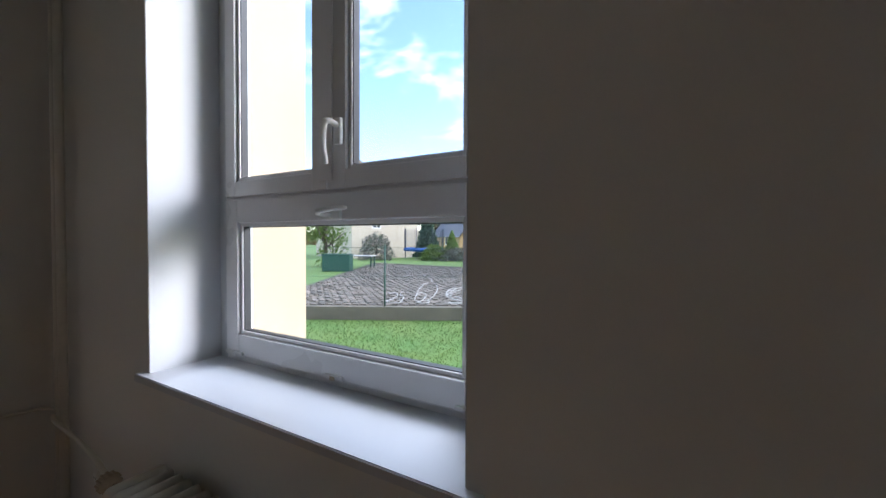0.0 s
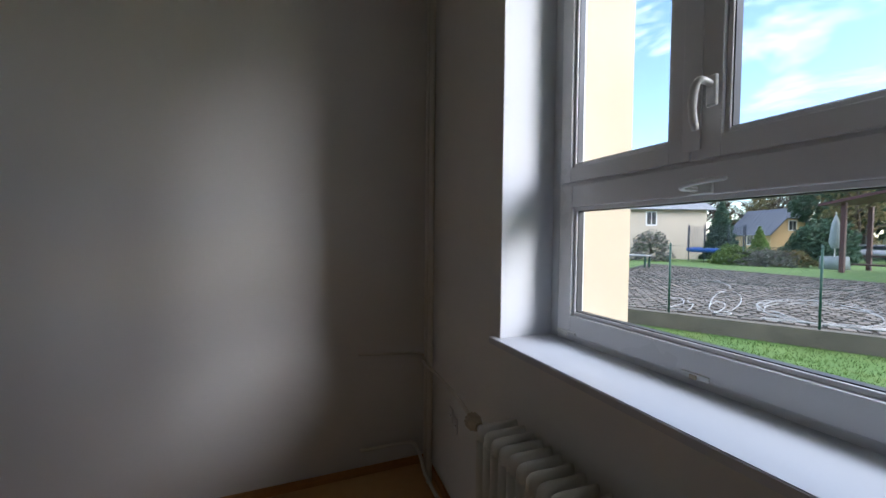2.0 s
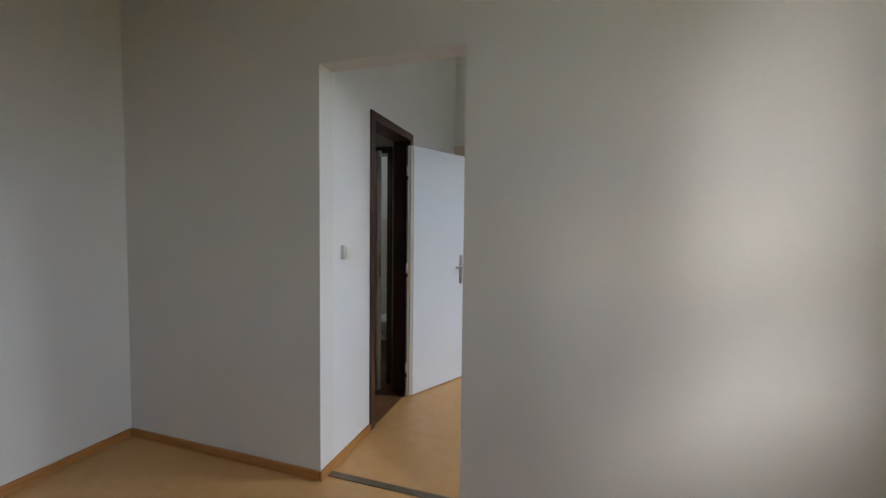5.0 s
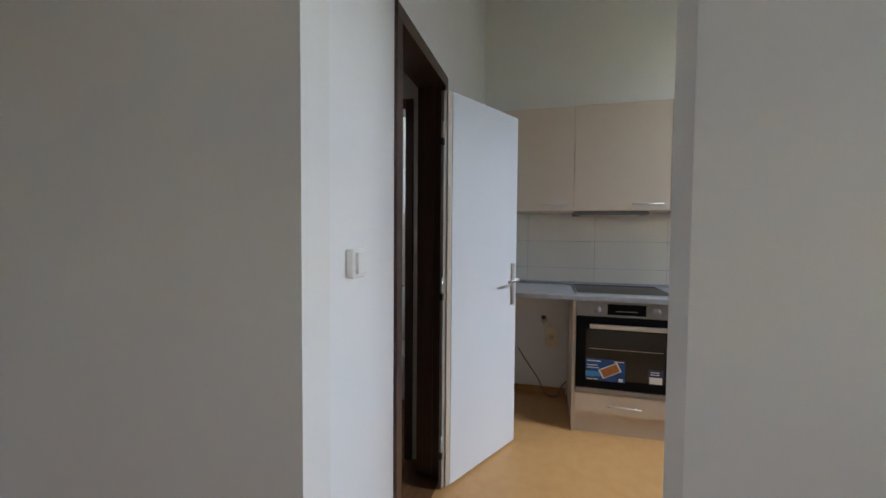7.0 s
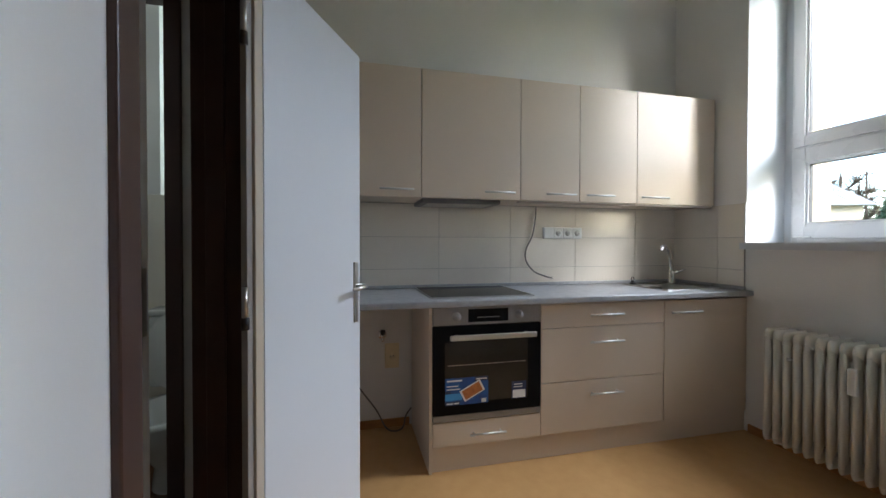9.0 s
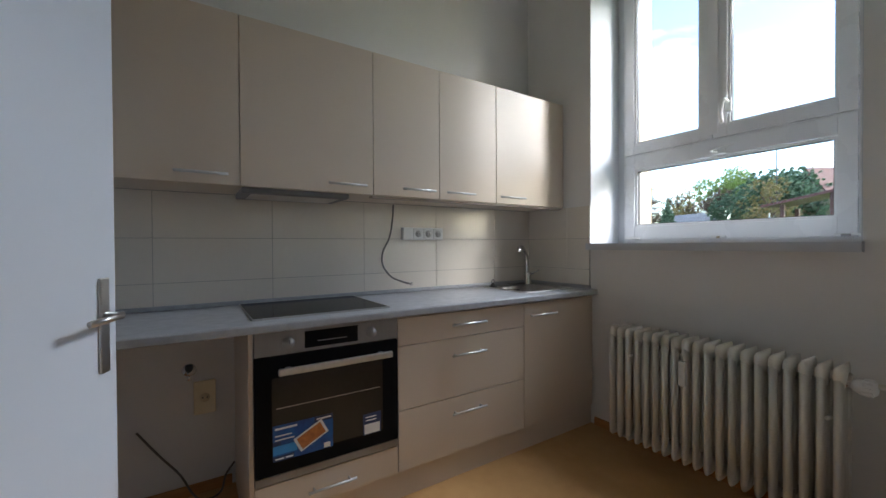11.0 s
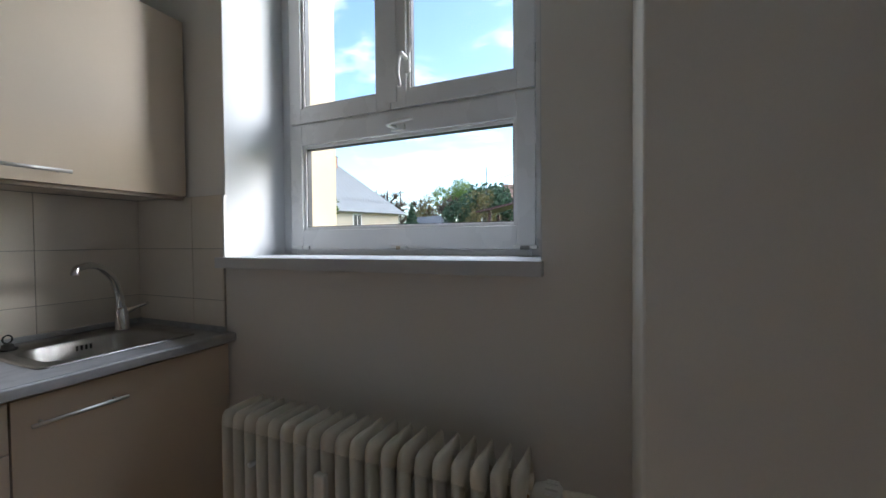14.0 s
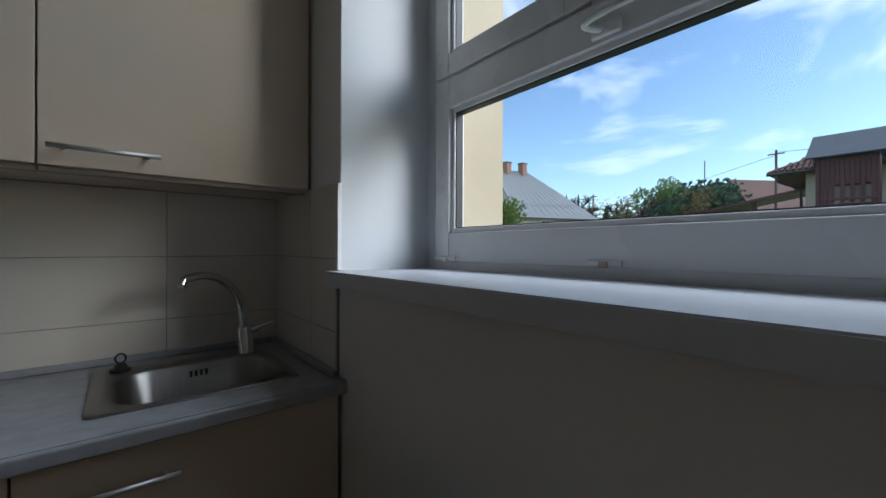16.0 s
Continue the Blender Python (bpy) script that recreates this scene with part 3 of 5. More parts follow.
HX, HY, LW = -1.121, 0.066, 0.60
ang = math.degrees(math.atan2(0.341 - HY, -1.655 - HX))
leaf = empty("open_door", pose(HX, HY, 0, 0, 0, ang), "white foil-covered interior door standing open, beige edge", "door")
part("leaf", box(0.0, LW - 0.012, 0.0, 0.038, 0.012, 1.975, 0.002), DOORW, leaf)
part("lipping", box(-0.032, 0.0, 0.002, 0.036, 0.012, 1.975, 0.002), DOOREDGE, leaf, "beige door edge")
part("rebate", box(-0.054, -0.032, 0.010, 0.030, 0.012, 1.970, 0.002), DOORGREYSHADE, leaf, "grey rebated door edge")
part("lipping", box(LW - 0.012, LW, 0.002, 0.036, 0.012, 1.975, 0.002), DOORW, leaf)
for z in (0.24, 1.03, 1.78):
    hg = part("hinge", tube([(-0.060, 0.012, z - 0.04), (-0.060, 0.012, z + 0.04)], 0.008, 10), STEEL, leaf, "steel hinge", True)
    part("hinge_cap", tube([(-0.060, 0.012, z - 0.072), (-0.060, 0.012, z - 0.0405)], 0.011, 10), DARKPLASTIC, hg, "dark plastic hinge cap", True)
for s, yy in ((1, 0.038), (-1, 0.0)):
    pl8 = part("handle_plate", box(LW - 0.066, LW - 0.034, yy, yy + s * 0.008, 0.86, 1.11, 0.003), STEEL, leaf, "brushed steel handle plate")
    part("door_handle", tube([(LW - 0.05, yy + s * 0.008, 1.012), (LW - 0.05, yy + s * 0.05, 1.012), (LW - 0.062, yy + s * 0.056, 1.012), (LW - 0.165, yy + s * 0.056, 1.008)], 0.0085, 10), STEEL, pl8, "", True)

# second door between hall and toilet, ajar
frame2 = empty("door_2", pose(0, 0, 0), "dark door frame in the hall", "door frame", "", "structure")
part("frame_jamb", box(-1.425, -1.288, -0.245, -0.200, 0, 2.02, 0.003), FRAME, frame2)
part("frame_jamb", box(-1.425, -1.288, -0.935, -0.890, 0, 2.02, 0.003), FRAME, frame2)
part("frame_head", box(-1.426, -1.287, -0.890, -0.245, 1.965, 2.021, 0.003), FRAME, frame2)
small = empty("window_3", pose(0, 0, 0), "frosted window above the toilet dado", "window", "", "structure")
part("window_frame", boxes([(XW - 0.12, XW - 0.07, -0.745, -0.725, 1.46, 2.7), (XW - 0.12, XW - 0.07, -0.220, -0.20, 1.46, 2.7), (XW - 0.12, XW - 0.07, -0.725, -0.220, 1.46, 1.49), (XW - 0.12, XW - 0.07, -0.725, -0.220, 2.67, 2.7)], 0.002), PVC, small)
spane = part("pane", box(XW - 0.105, XW - 0.099, -0.725, -0.220, 1.49, 2.67), FROST, small, "frosted pane")
spane.visible_shadow = False
ajar = empty("ajar_door", pose(-1.300, -0.885, 0, 0, 0, 77), "white door standing ajar between hall and toilet, hall shade put into its grey", "door")
# white leaf in the dim hall: its shade is put into the grey
part("leaf", box(0.0, 0.660, -0.036, 0.0, 0.012, 1.955, 0.002), DOORGREYSHADE, ajar)
part("lipping", box(0.660, 0.675, -0.038, 0.002, 0.012, 1.955, 0.002), DOORW, ajar, "white door edge")
part("lock_plate", box(0.6755, 0.677, -0.030, -0.008, 0.94, 1.12, 0.0005), STEEL, ajar, "steel lock plate in the door edge")
ajar_plate = part("handle_plate", box(0.585, 0.620, -0.044, -0.036, 0.88, 1.12, 0.003), FRAME, ajar, "dark brown handle plate")
part("door_handle", tube([(0.602, -0.044, 1.03), (0.602, -0.085, 1.03), (0.590, -0.092, 1.03), (0.500, -0.092, 1.025)], 0.0085, 10), FRAME, ajar_plate, "", True)
# toilet and half-tiled wall behind
structure("tile_dado", box(XW, XW + 0.012, Y0, -0.13, 0, 1.46, 0.002), TILE, "cream tiled dado in the toilet")
wc = empty("toilet", pose(-2.46, -0.55, 0), "white porcelain toilet with a close-coupled cistern", "toilet")
part("cistern", box(0.0, 0.17, -0.19, 0.19, 0.42, 0.80, 0.03, 3), PORC, wc, "", True)
part("cistern_lid", box(-0.002, 0.18, -0.20, 0.20, 0.802, 0.835, 0.012, 3), PORC, wc, "", True)
bw = bmesh.new()
rings = []
for z, rx, ry, cx in ((0.0, 0.13, 0.10, 0.30), (0.10, 0.11, 0.09, 0.30), (0.26, 0.18, 0.15, 0.36), (0.38, 0.235, 0.185, 0.40), (0.40, 0.235, 0.185, 0.40), (0.40, 0.19, 0.14, 0.40), (0.25, 0.10, 0.08, 0.38)):
    rings.append([bw.verts.new((cx + rx * math.cos(a), ry * math.sin(a), z)) for a in [2 * math.pi * k / 20 for k in range(20)]])
for a, b in zip(rings, rings[1:]):
    for k in range(20):
        bw.faces.new((a[k], a[(k + 1) % 20], b[(k + 1) % 20], b[k]))
bw.faces.new(rings[-1])
part("bowl", bw, PORC, wc, "", True)
sl = bmesh.new()
bmesh.ops.create_cone(sl, cap_ends=True, segments=28, radius1=0.20, radius2=0.195, depth=0.02)
bmesh.ops.transform(sl, matrix=Matrix.Translation((0.20, 0, 0.63)) @ Matrix.Rotation(radians(84), 4, "Y") @ Matrix.Diagonal((1.1, 0.95, 1, 1)), verts=sl.verts[:])
part("seat_lid", sl, PORC, wc, "raised white toilet lid", True)


# ---- switches and sockets ----
def switch_box(m, w, h, d, label, rocker=True):
    s = empty("light_switch", m, label, "switch")
    part("switch_box", box(-w / 2, w / 2, -d, 0, -h / 2, h / 2, 0.006, 3), SWITCHP, s)
    part("rocker", box(-w / 2 + 0.012, w / 2 - 0.008, -d - 0.008, -d + 0.001, -h / 2 + 0.012, h / 2 - 0.010, 0.003), SWITCHP, s)
    return s
switch_box(pose(-0.228, 0.0, 1.197, 0, 0, 180), 0.074, 0.080, 0.026, "white surface-mounted light switch on the white wall")


def wall_socket(m, label, body=SWITCHP, w=0.07, h=0.08):
    s = empty("wall_socket", m, label, "socket")
    part("plate", box(-w / 2, w / 2, -0.014, 0, -h / 2, h / 2, 0.005, 3), body, s)
    part("well", tube([(0, -0.0165, 0), (0, -0.0135, 0)], 0.021, 20), BEIGEPL if body is BEIGEPL else HANDLE_W, s, "", True)
    for q in (-0.0095, 0.0095):
        part("pin_hole", tube([(q, -0.0185, 0), (q, -0.0165, 0)], 0.0032, 8), DARKPLASTIC, s)
    return s
wall_socket(pose(0.455, YW + 0.028, 0.505, 0, 0, -3.3) @ Matrix.Diagonal((1, 0.35, 1, 1)), "small flush white wall socket beside the radiator pipes", WALL, w=0.055, h=0.075)
wall_socket(pose(0.525, YW + 0.024, 0.480, 0, 0, -3.3) @ Matrix.Diagonal((1, 0.35, 1, 1)), "small flush white wall socket beside the radiator pipes", WALL, w=0.055, h=0.075)


# ---- radiators and pipes ----
def radiator_section(pitch, depth, z0, z1):
    """One cast section: three flattened columns on a web, between headers that swell at the front and thin out to the wall."""
    bm = bmesh.new()
    for yc, hx, hy in ((-depth + 0.026, 0.0138, 0.026), (-depth / 2 + 0.006, 0.0115, 0.020), (-0.018, 0.0115, 0.018)):
        prism([(hx * math.cos(a), yc + hy * math.sin(a)) for a in [2 * math.pi * k / 14 for k in range(14)]], z0 + 0.03, z1 - 0.045, bm)
    shape = ((0.0, 0.0), (0.006, 0.010), (0.020, 0.0165), (0.045, 0.0180), (0.075, 0.0140), (0.105, 0.0085), (0.135, 0.0065), (depth - 0.004, 0.0045))
    for zs in (((z1 - 0.085, 0.62, 0.004), (z1 - 0.060, 0.80, 0.001), (z1 - 0.040, 1.0, 0.0), (z1 - 0.016, 0.96, 0.003), (z1 - 0.004, 0.62, 0.010), (z1, 0.22, 0.018)),
               ((z0, 0.25, 0.014), (z0 + 0.006, 0.60, 0.006), (z0 + 0.025, 0.84, 0.0), (z0 + 0.045, 0.84, 0.001), (z0 + 0.075, 0.74, 0.003))):
        rings = []
        for z, wide, back in zs:
            right = [(w * wide, -depth + back + d * (1 - 1.5 * back / depth)) for d, w in shape]
            rings.append([bm.verts.new((x, y, z)) for x, y in right + [(-x, y) for x, y in right[:0:-1]]])
        for a, b in zip(rings, rings[1:]):
            for k in range(len(a)):
                bm.faces.new((a[k], a[(k + 1) % len(a)], b[(k + 1) % len(a)], b[k]))
        bm.faces.new(rings[0][::-1])
        bm.faces.new(rings[-1])
    for zc in (z0 + 0.035, z1 - 0.045):
        tube([(-pitch / 2, -depth / 2, zc), (pitch / 2, -depth / 2, zc)], 0.018, 10, bm, caps=True)
    bmesh.ops.recalc_face_normals(bm, faces=bm.faces[:])
    return mesh_of("section", bm, RADP, True)


def radiator(m, n, pitch, depth, z0, z1, label):
    r = empty("radiator", m, label, "radiator")
    section = radiator_section(pitch, depth, z0, z1)
    for i in range(n):
        ob = new("section", section)
        ob.parent = r
        ob.location = (pitch * (i + 0.5), 0, 0)
    for xx in (pitch * 1.5, pitch * (n - 1.5)):
        part("foot_bracket", box(xx - 0.012, xx + 0.012, -depth / 2 - 0.02, 0.03, z0 - 0.015, z0 + 0.0, 0.003), RADP, r)
    return r


rad2 = radiator(pose(-1.604, 2.628, 0), 20, 0.0477, 0.16, 0.13, 0.738, "cream enamelled column radiator under the kitchen window")
for i, zz in ((3, 0.60), (19, 0.55)):
    part("bleed_plug", tube([(0.0477 * i, -0.166, zz), (0.0477 * i, -0.140, zz)], 0.008, 10), HANDLE_W, rad2, "white plug", True)
part("heat_meter", box(0.0477 * 8.5 - 0.017, 0.0477 * 8.5 + 0.017, -0.176, -0.1505, 0.515, 0.635, 0.006, 3), SWITCHP, rad2, "white heat cost meter clipped to the radiator")
rad1 = radiator(pose(1.145, 2.876, 0), 20, 0.0477, 0.166, 0.19, 0.808, "cream enamelled column radiator under the window")
part("heat_meter", box(0.0477 * 10.5 - 0.017, 0.0477 * 10.5 + 0.017, -0.182, -0.1565, 0.585, 0.705, 0.006, 3), SWITCHP, rad1)


def valve(m, label, head=HANDLE_W):
    v = empty("radiator_valve", m @ Matrix.Diagonal((1.0, 1.12, 1.12, 1)), label, "valve")
    bm = bmesh.new()
    prof = [(-0.030, 0.012), (-0.022, 0.020), (0.0, 0.026), (0.026, 0.026), (0.036, 0.020), (0.040, 0.0)]
    tube([(x, 0, 0) for x, _ in prof], [r or 0.002 for _, r in prof], 16, bm)
    part("valve_head", bm, head, v, "ribbed thermostat head", True)
    for k in range(12):
        a = 2 * math.pi * k / 12
        part("rib", box(0.0, 0.028, 0.0255 * math.cos(a) - 0.003, 0.0255 * math.cos(a) + 0.003, 0.0255 * math.sin(a) - 0.003, 0.0255 * math.sin(a) + 0.003, 0.001), head, v)
    part("union", tube([(-0.060, 0, 0), (-0.0305, 0, 0)], 0.013, 12), CHROME, v, "metal union nut", True)
    return v


valve(pose(0.995, 2.793, 0.727, 0, 0, 180) @ Matrix.Diagonal((1.08, 1.0, 1.0, 1)), "aged brass thermostat valve at the radiator end", BRASS)
valve(pose(-0.622, 2.545, 0.672), "white thermostat valve at the radiator end")


def pipe(points, r, label, steps=0):
    ob = part("heating_pipe", tube(points, r, 12, smooth_steps=steps), PIPEP, None, "", True)
    return tagged(ob, label, "pipe")


pipe([(-0.590, 2.545, 0.682), (-0.545, 2.545, 0.686), (-0.515, 2.540, 0.685), (-0.500, 2.505, 0.673), (-0.497, 2.455, 0.663), (-0.487, 2.418, 0.658), (-0.445, 2.400, 0.658), (-0.30, 2.398, 0.658), (-TN - 0.001, 2.398, 0.654)], 0.0095, "cream painted heating pipe bent round the boxed-out corner", 5)
pipe([(0.140, 2.905, 0.0), (0.140, 2.905, HC)], 0.0125, "cream painted vertical heating pipe in the room corner")
pipe([(0.215, 2.902, 0.0), (0.215, 2.902, HC)], 0.0165, "cream painted vertical heating pipe in the room corner")
pipe([(1.050, 2.793, 0.727), (1.150, 2.793, 0.745)], 0.011, "short cream nipple between valve and radiator")
pipe([(0.140, 2.888, 0.705), (0.25, 2.866, 0.716), (0.50, 2.850, 0.724), (0.75, 2.830, 0.727), (0.975, 2.796, 0.727)], 0.0095, "cream painted pipe from riser to radiator valve", 4)
pipe([(0.016, 2.53, 0.742), (0.022, 2.56, 0.738), (0.022, 2.80, 0.722), (0.035, 2.88, 0.720), (0.08, 2.91, 0.716), (0.14, 2.905, 0.710)], 0.0075, "thin cream pipe along the wall to the riser", 4)
pipe([(0.016, 2.54, 0.162), (0.024, 2.57, 0.162), (0.024, 2.82, 0.158), (0.05, 2.875, 0.145), (0.12, 2.885, 0.095), (0.22, 2.872, 0.075), (0.45, 2.85, 0.09), (0.75, 2.835, 0.13), (1.15, 2.805, 0.225)], 0.0105, "cream painted low pipe from wall to radiator", 4)


# ---- kitchen units ----
XL, XU = -1.892, -2.133                 # faces of base and wall units
ZT, ZB = 0.895, 0.862                   # worktop top and underside
UB, UT = 1.447, 2.179                   # wall units: bottom and top


def bar_handle(parent, face, yc, z, length=0.20):
    """A round steel bar on two posts."""
    h = part("handle", tube([(face + 0.028, yc - length / 2, z), (face + 0.028, yc + length / 2, z)], 0.006, 10), SATIN, parent, "satin steel bar handle", True)
    for s in (-1, 1):
        part("post", tube([(face, yc + s * (length / 2 - 0.026), z), (face + 0.028, yc + s * (length / 2 - 0.026), z)], 0.0045, 8), SATIN, h, "", True)


def front(parent, nm, face, y0, y1, z0, z1):
    return part(nm, box(face - 0.018, face, y0 + 0.0022, y1 - 0.0022, z0 + 0.0022, z1 - 0.0022, 0.0012), CAB, parent)


def carcass(parent, face, y0, y1, z0, z1, depth_to, open_front=True):
    t = 0.018
    part("body", boxes([(depth_to, face - 0.019, y0, y0 + t, z0, z1), (depth_to, face - 0.019, y1 - t, y1, z0, z1), (depth_to, face - 0.019, y0 + t, y1 - t, z0, z0 + t),
                        (depth_to, face - 0.019, y0 + t, y1 - t, z1 - t, z1), (depth_to, depth_to + 0.004, y0 + t, y1 - t, z0 + t, z1 - t)]), CAB, parent)


# wall units, doors hinged at the side
for y0, y1, hy, hl in ((0.092, 0.692, 0.552, 0.19), (0.692, 1.300, 1.160, 0.19), (1.300, 1.700, 1.560, 0.20), (1.700, 2.120, 1.836, 0.20), (2.120, 2.742, 2.243, 0.21)):
    u = empty("wall_cabinet", pose(0, 0, 0), "beige laminate wall cabinet with a steel bar handle", "cabinet", "row of wall cabinets")
    carcass(u, XU, y0, y1, UB + 0.002, UT, XW + 0.002)
    d = front(u, "cabinet_door", XU, y0, y1, UB, UT)
    bar_handle(d, XU, hy, 1.490, hl)
    if y0 > 1.2:
        part("light_rail", box(XU - 0.06, XU - 0.02, y0 + 0.001, y1 - 0.001, UB - 0.010, UB + 0.001, 0.001), CABIN, u)
hood = empty("cooker_hood", pose(0, 0, 0), "slim grey built-in cooker hood under the wall cabinet", "hood")
part("hood_body", box(-2.44, XU - 0.022, 0.700, 1.180, UB - 0.024, UB + 0.0015, 0.005), material("hood_grey_metal", (0.20, 0.20, 0.21), 0.45, 0.4, var=0.08, bump=0.02), hood)
part("filter", box(-2.40, XU - 0.06, 0.74, 1.14, UB - 0.026, UB - 0.0225, 0.001), STEEL, hood, "grey grease filter")

# base units: gap, oven unit, three drawers, sink unit
Z1, Z2, ZP = 0.720, 0.418, 0.132
oven_unit = empty("oven_cabinet", pose(0, 0, 0), "beige oven housing with a low drawer", "cabinet")
part("side_panel", box(XW + 0.012, XL - 0.001, 0.690, 0.706, 0.0, ZB, 0.001), CAB, oven_unit)
part("side_panel", box(XW + 0.012, XL - 0.020, 1.292, 1.308, 0.0, ZB, 0.001), CAB, oven_unit)
part("shelf", box(XW + 0.012, XL - 0.020, 0.706, 1.292, 0.258, 0.276, 0.001), CAB, oven_unit)
dr = front(oven_unit, "drawer_front", XL, 0.706, 1.312, ZP, 0.262)
bar_handle(dr, XL, 1.002, 0.194, 0.20)
drawers = empty("drawer_cabinet", pose(0, 0, 0), "beige three-drawer base cabinet with steel bar handles", "cabinet")
carcass(drawers, XL, 1.314, 2.112, ZP, ZB - 0.002, XW + 0.012)
for z0, z1, hz in ((Z1, ZB - 0.010, 0.792), (Z2, Z1, 0.640), (ZP, Z2, 0.347)):
    dr = front(drawers, "drawer_front", XL, 1.312, 2.116, z0, z1)
    bar_handle(dr, XL, 1.712, hz - 0.004, 0.215)
sinkcab = empty("sink_cabinet", pose(0, 0, 0), "beige sink base cabinet with one door", "cabinet")
carcass(sinkcab, XL, 2.118, 2.735, ZP, ZB - 0.10, XW + 0.012)
d = front(sinkcab, "cabinet_door", XL, 2.116, 2.738, ZP, ZB - 0.010)
bar_handle(d, XL, 2.258, 0.780, 0.22)
structure("plinth", boxes([(XL - 0.035, XL - 0.019, 0.690, 2.748, 0.0, ZP - 0.003)]), CAB, "beige plinth under the base units")

# worktop with a cut-out for the sink, upstand at the wall
SX0, SX1, SY0, SY1 = -2.395, -1.975, 2.205, 2.665
top = empty("worktop", pose(0, 0, 0), "grey mottled laminate worktop with a rounded front edge", "worktop")
wb = bmesh.new()
outer = [(XW + 0.001, 0.016), (-1.872, 0.016), (-1.872, YK - 0.001), (XW + 0.001, YK - 0.001)]
inner = [(SX0 + 0.02, SY0 + 0.02), (SX1 - 0.02, SY0 + 0.02), (SX1 - 0.02, SY1 - 0.02), (SX0 + 0.02, SY1 - 0.02)]
ot, it, ob_, ib = ([wb.verts.new((x, y, z)) for x, y in q] for q, z in ((outer, ZT), (inner, ZT), (outer, ZB), (inner, ZB)))
for k in range(4):
    m = (k + 1) % 4
    for q in ((ot[k], ot[m], it[m], it[k]), (ob_[m], ob_[k], ib[k], ib[m]), (ob_[k], ob_[m], ot[m], ot[k]), (it[k], it[m], ib[m], ib[k])):
        wb.faces.new(q)
bmesh.ops.recalc_face_normals(wb, faces=wb.faces[:])
part("board", wb, COUNTER, top)
part("front_edge", box(-1.8715, -1.857, 0.016, YK - 0.002, ZB, ZT, 0.0055, 3), COUNTER, top, "", False)
part("upstand", boxes([(XW + 0.0125, XW + 0.026, 0.018, YK - 0.03, ZT + 0.0005, ZT + 0.022), (XW + 0.0125, -1.90, YK - 0.026, YK - 0.0125, ZT + 0.0005, ZT + 0.022)], 0.004), COUNTER, top, "grey upstand strip along the wall")

# hob
hob = empty("glass_hob", pose(0, 0, 0), "black glass ceramic hob set in the worktop", "hob")
part("glass_plate", box(-2.445, -1.955, 0.716, 1.298, ZT + 0.0005, ZT + 0.007, 0.002), BLACKGLASS, hob)
part("trim_frame", boxes([(-2.450, -2.4455, 0.711, 1.303, ZT + 0.0005, ZT + 0.008), (-1.9545, -1.950, 0.711, 1.303, ZT + 0.0005, ZT + 0.008),
                          (-2.4455, -1.9545, 0.711, 0.7155, ZT + 0.0005, ZT + 0.008), (-2.4455, -1.9545, 1.2985, 1.303, ZT + 0.0005, ZT + 0.008)], 0.001), STEEL, hob, "thin steel edge trim")

# oven
oven = empty("built_in_oven", pose(0, 0, 0), "black glass built-in oven with a steel control panel", "oven")
part("control_panel", box(XL - 0.02, XL + 0.006, 0.709, 1.309, 0.764, 0.858, 0.003), OVENSTEEL, oven)
part("display", box(XL + 0.006, XL + 0.008, 0.895, 1.118, 0.778, 0.846, 0.001), BLACKGLASS, oven, "black display window")
part("display_bar", box(XL + 0.008, XL + 0.0085, 0.945, 1.07, 0.800, 0.804), OVENSTEEL, oven)
for yk in (0.833, 1.178):
    kn = part("knob", tube([(XL + 0.006, yk, 0.809), (XL + 0.010, yk, 0.809), (XL + 0.011, yk, 0.809), (XL + 0.030, yk, 0.809)], [0.024, 0.024, 0.020, 0.018], 20), OVENSTEEL, oven, "round steel knob", True)
    part("knob_mark", box(XL + 0.0302, XL + 0.031, yk - 0.001, yk + 0.001, 0.809, 0.826), DARKPLASTIC, kn)
odoor = part("oven_door", box(XL - 0.02, XL + 0.008, 0.709, 1.309, 0.300, 0.760, 0.003), BLACKGLASS, oven, "black glass oven door")
part("oven_window", box(XL + 0.008, XL + 0.0092, 0.770, 1.232, 0.362, 0.678, 0.0004), OVENWIN, odoor, "darkened glass window")
part("rack_wire", box(XL + 0.0093, XL + 0.0097, 0.785, 1.218, 0.556, 0.559), CABIN, odoor)
oh = part("handle", box(XL + 0.040, XL + 0.058, 0.788, 1.262, 0.694, 0.722, 0.006, 3), STEEL, odoor, "broad steel oven handle")
for yy in (0.83, 1.22):
    part("post", box(XL + 0.0082, XL + 0.041, yy - 0.010, yy + 0.010, 0.700, 0.716, 0.002), STEEL, oh)
part("lower_trim", box(XL - 0.02, XL + 0.004, 0.709, 1.309, 0.266, 0.297, 0.002), OVENSTEEL, oven, "steel trim under the oven door")


def flat(face, y0, y1, z0, z1, lift):
    return box(face + lift, face + lift + 0.0006, y0, y1, z0, z1)


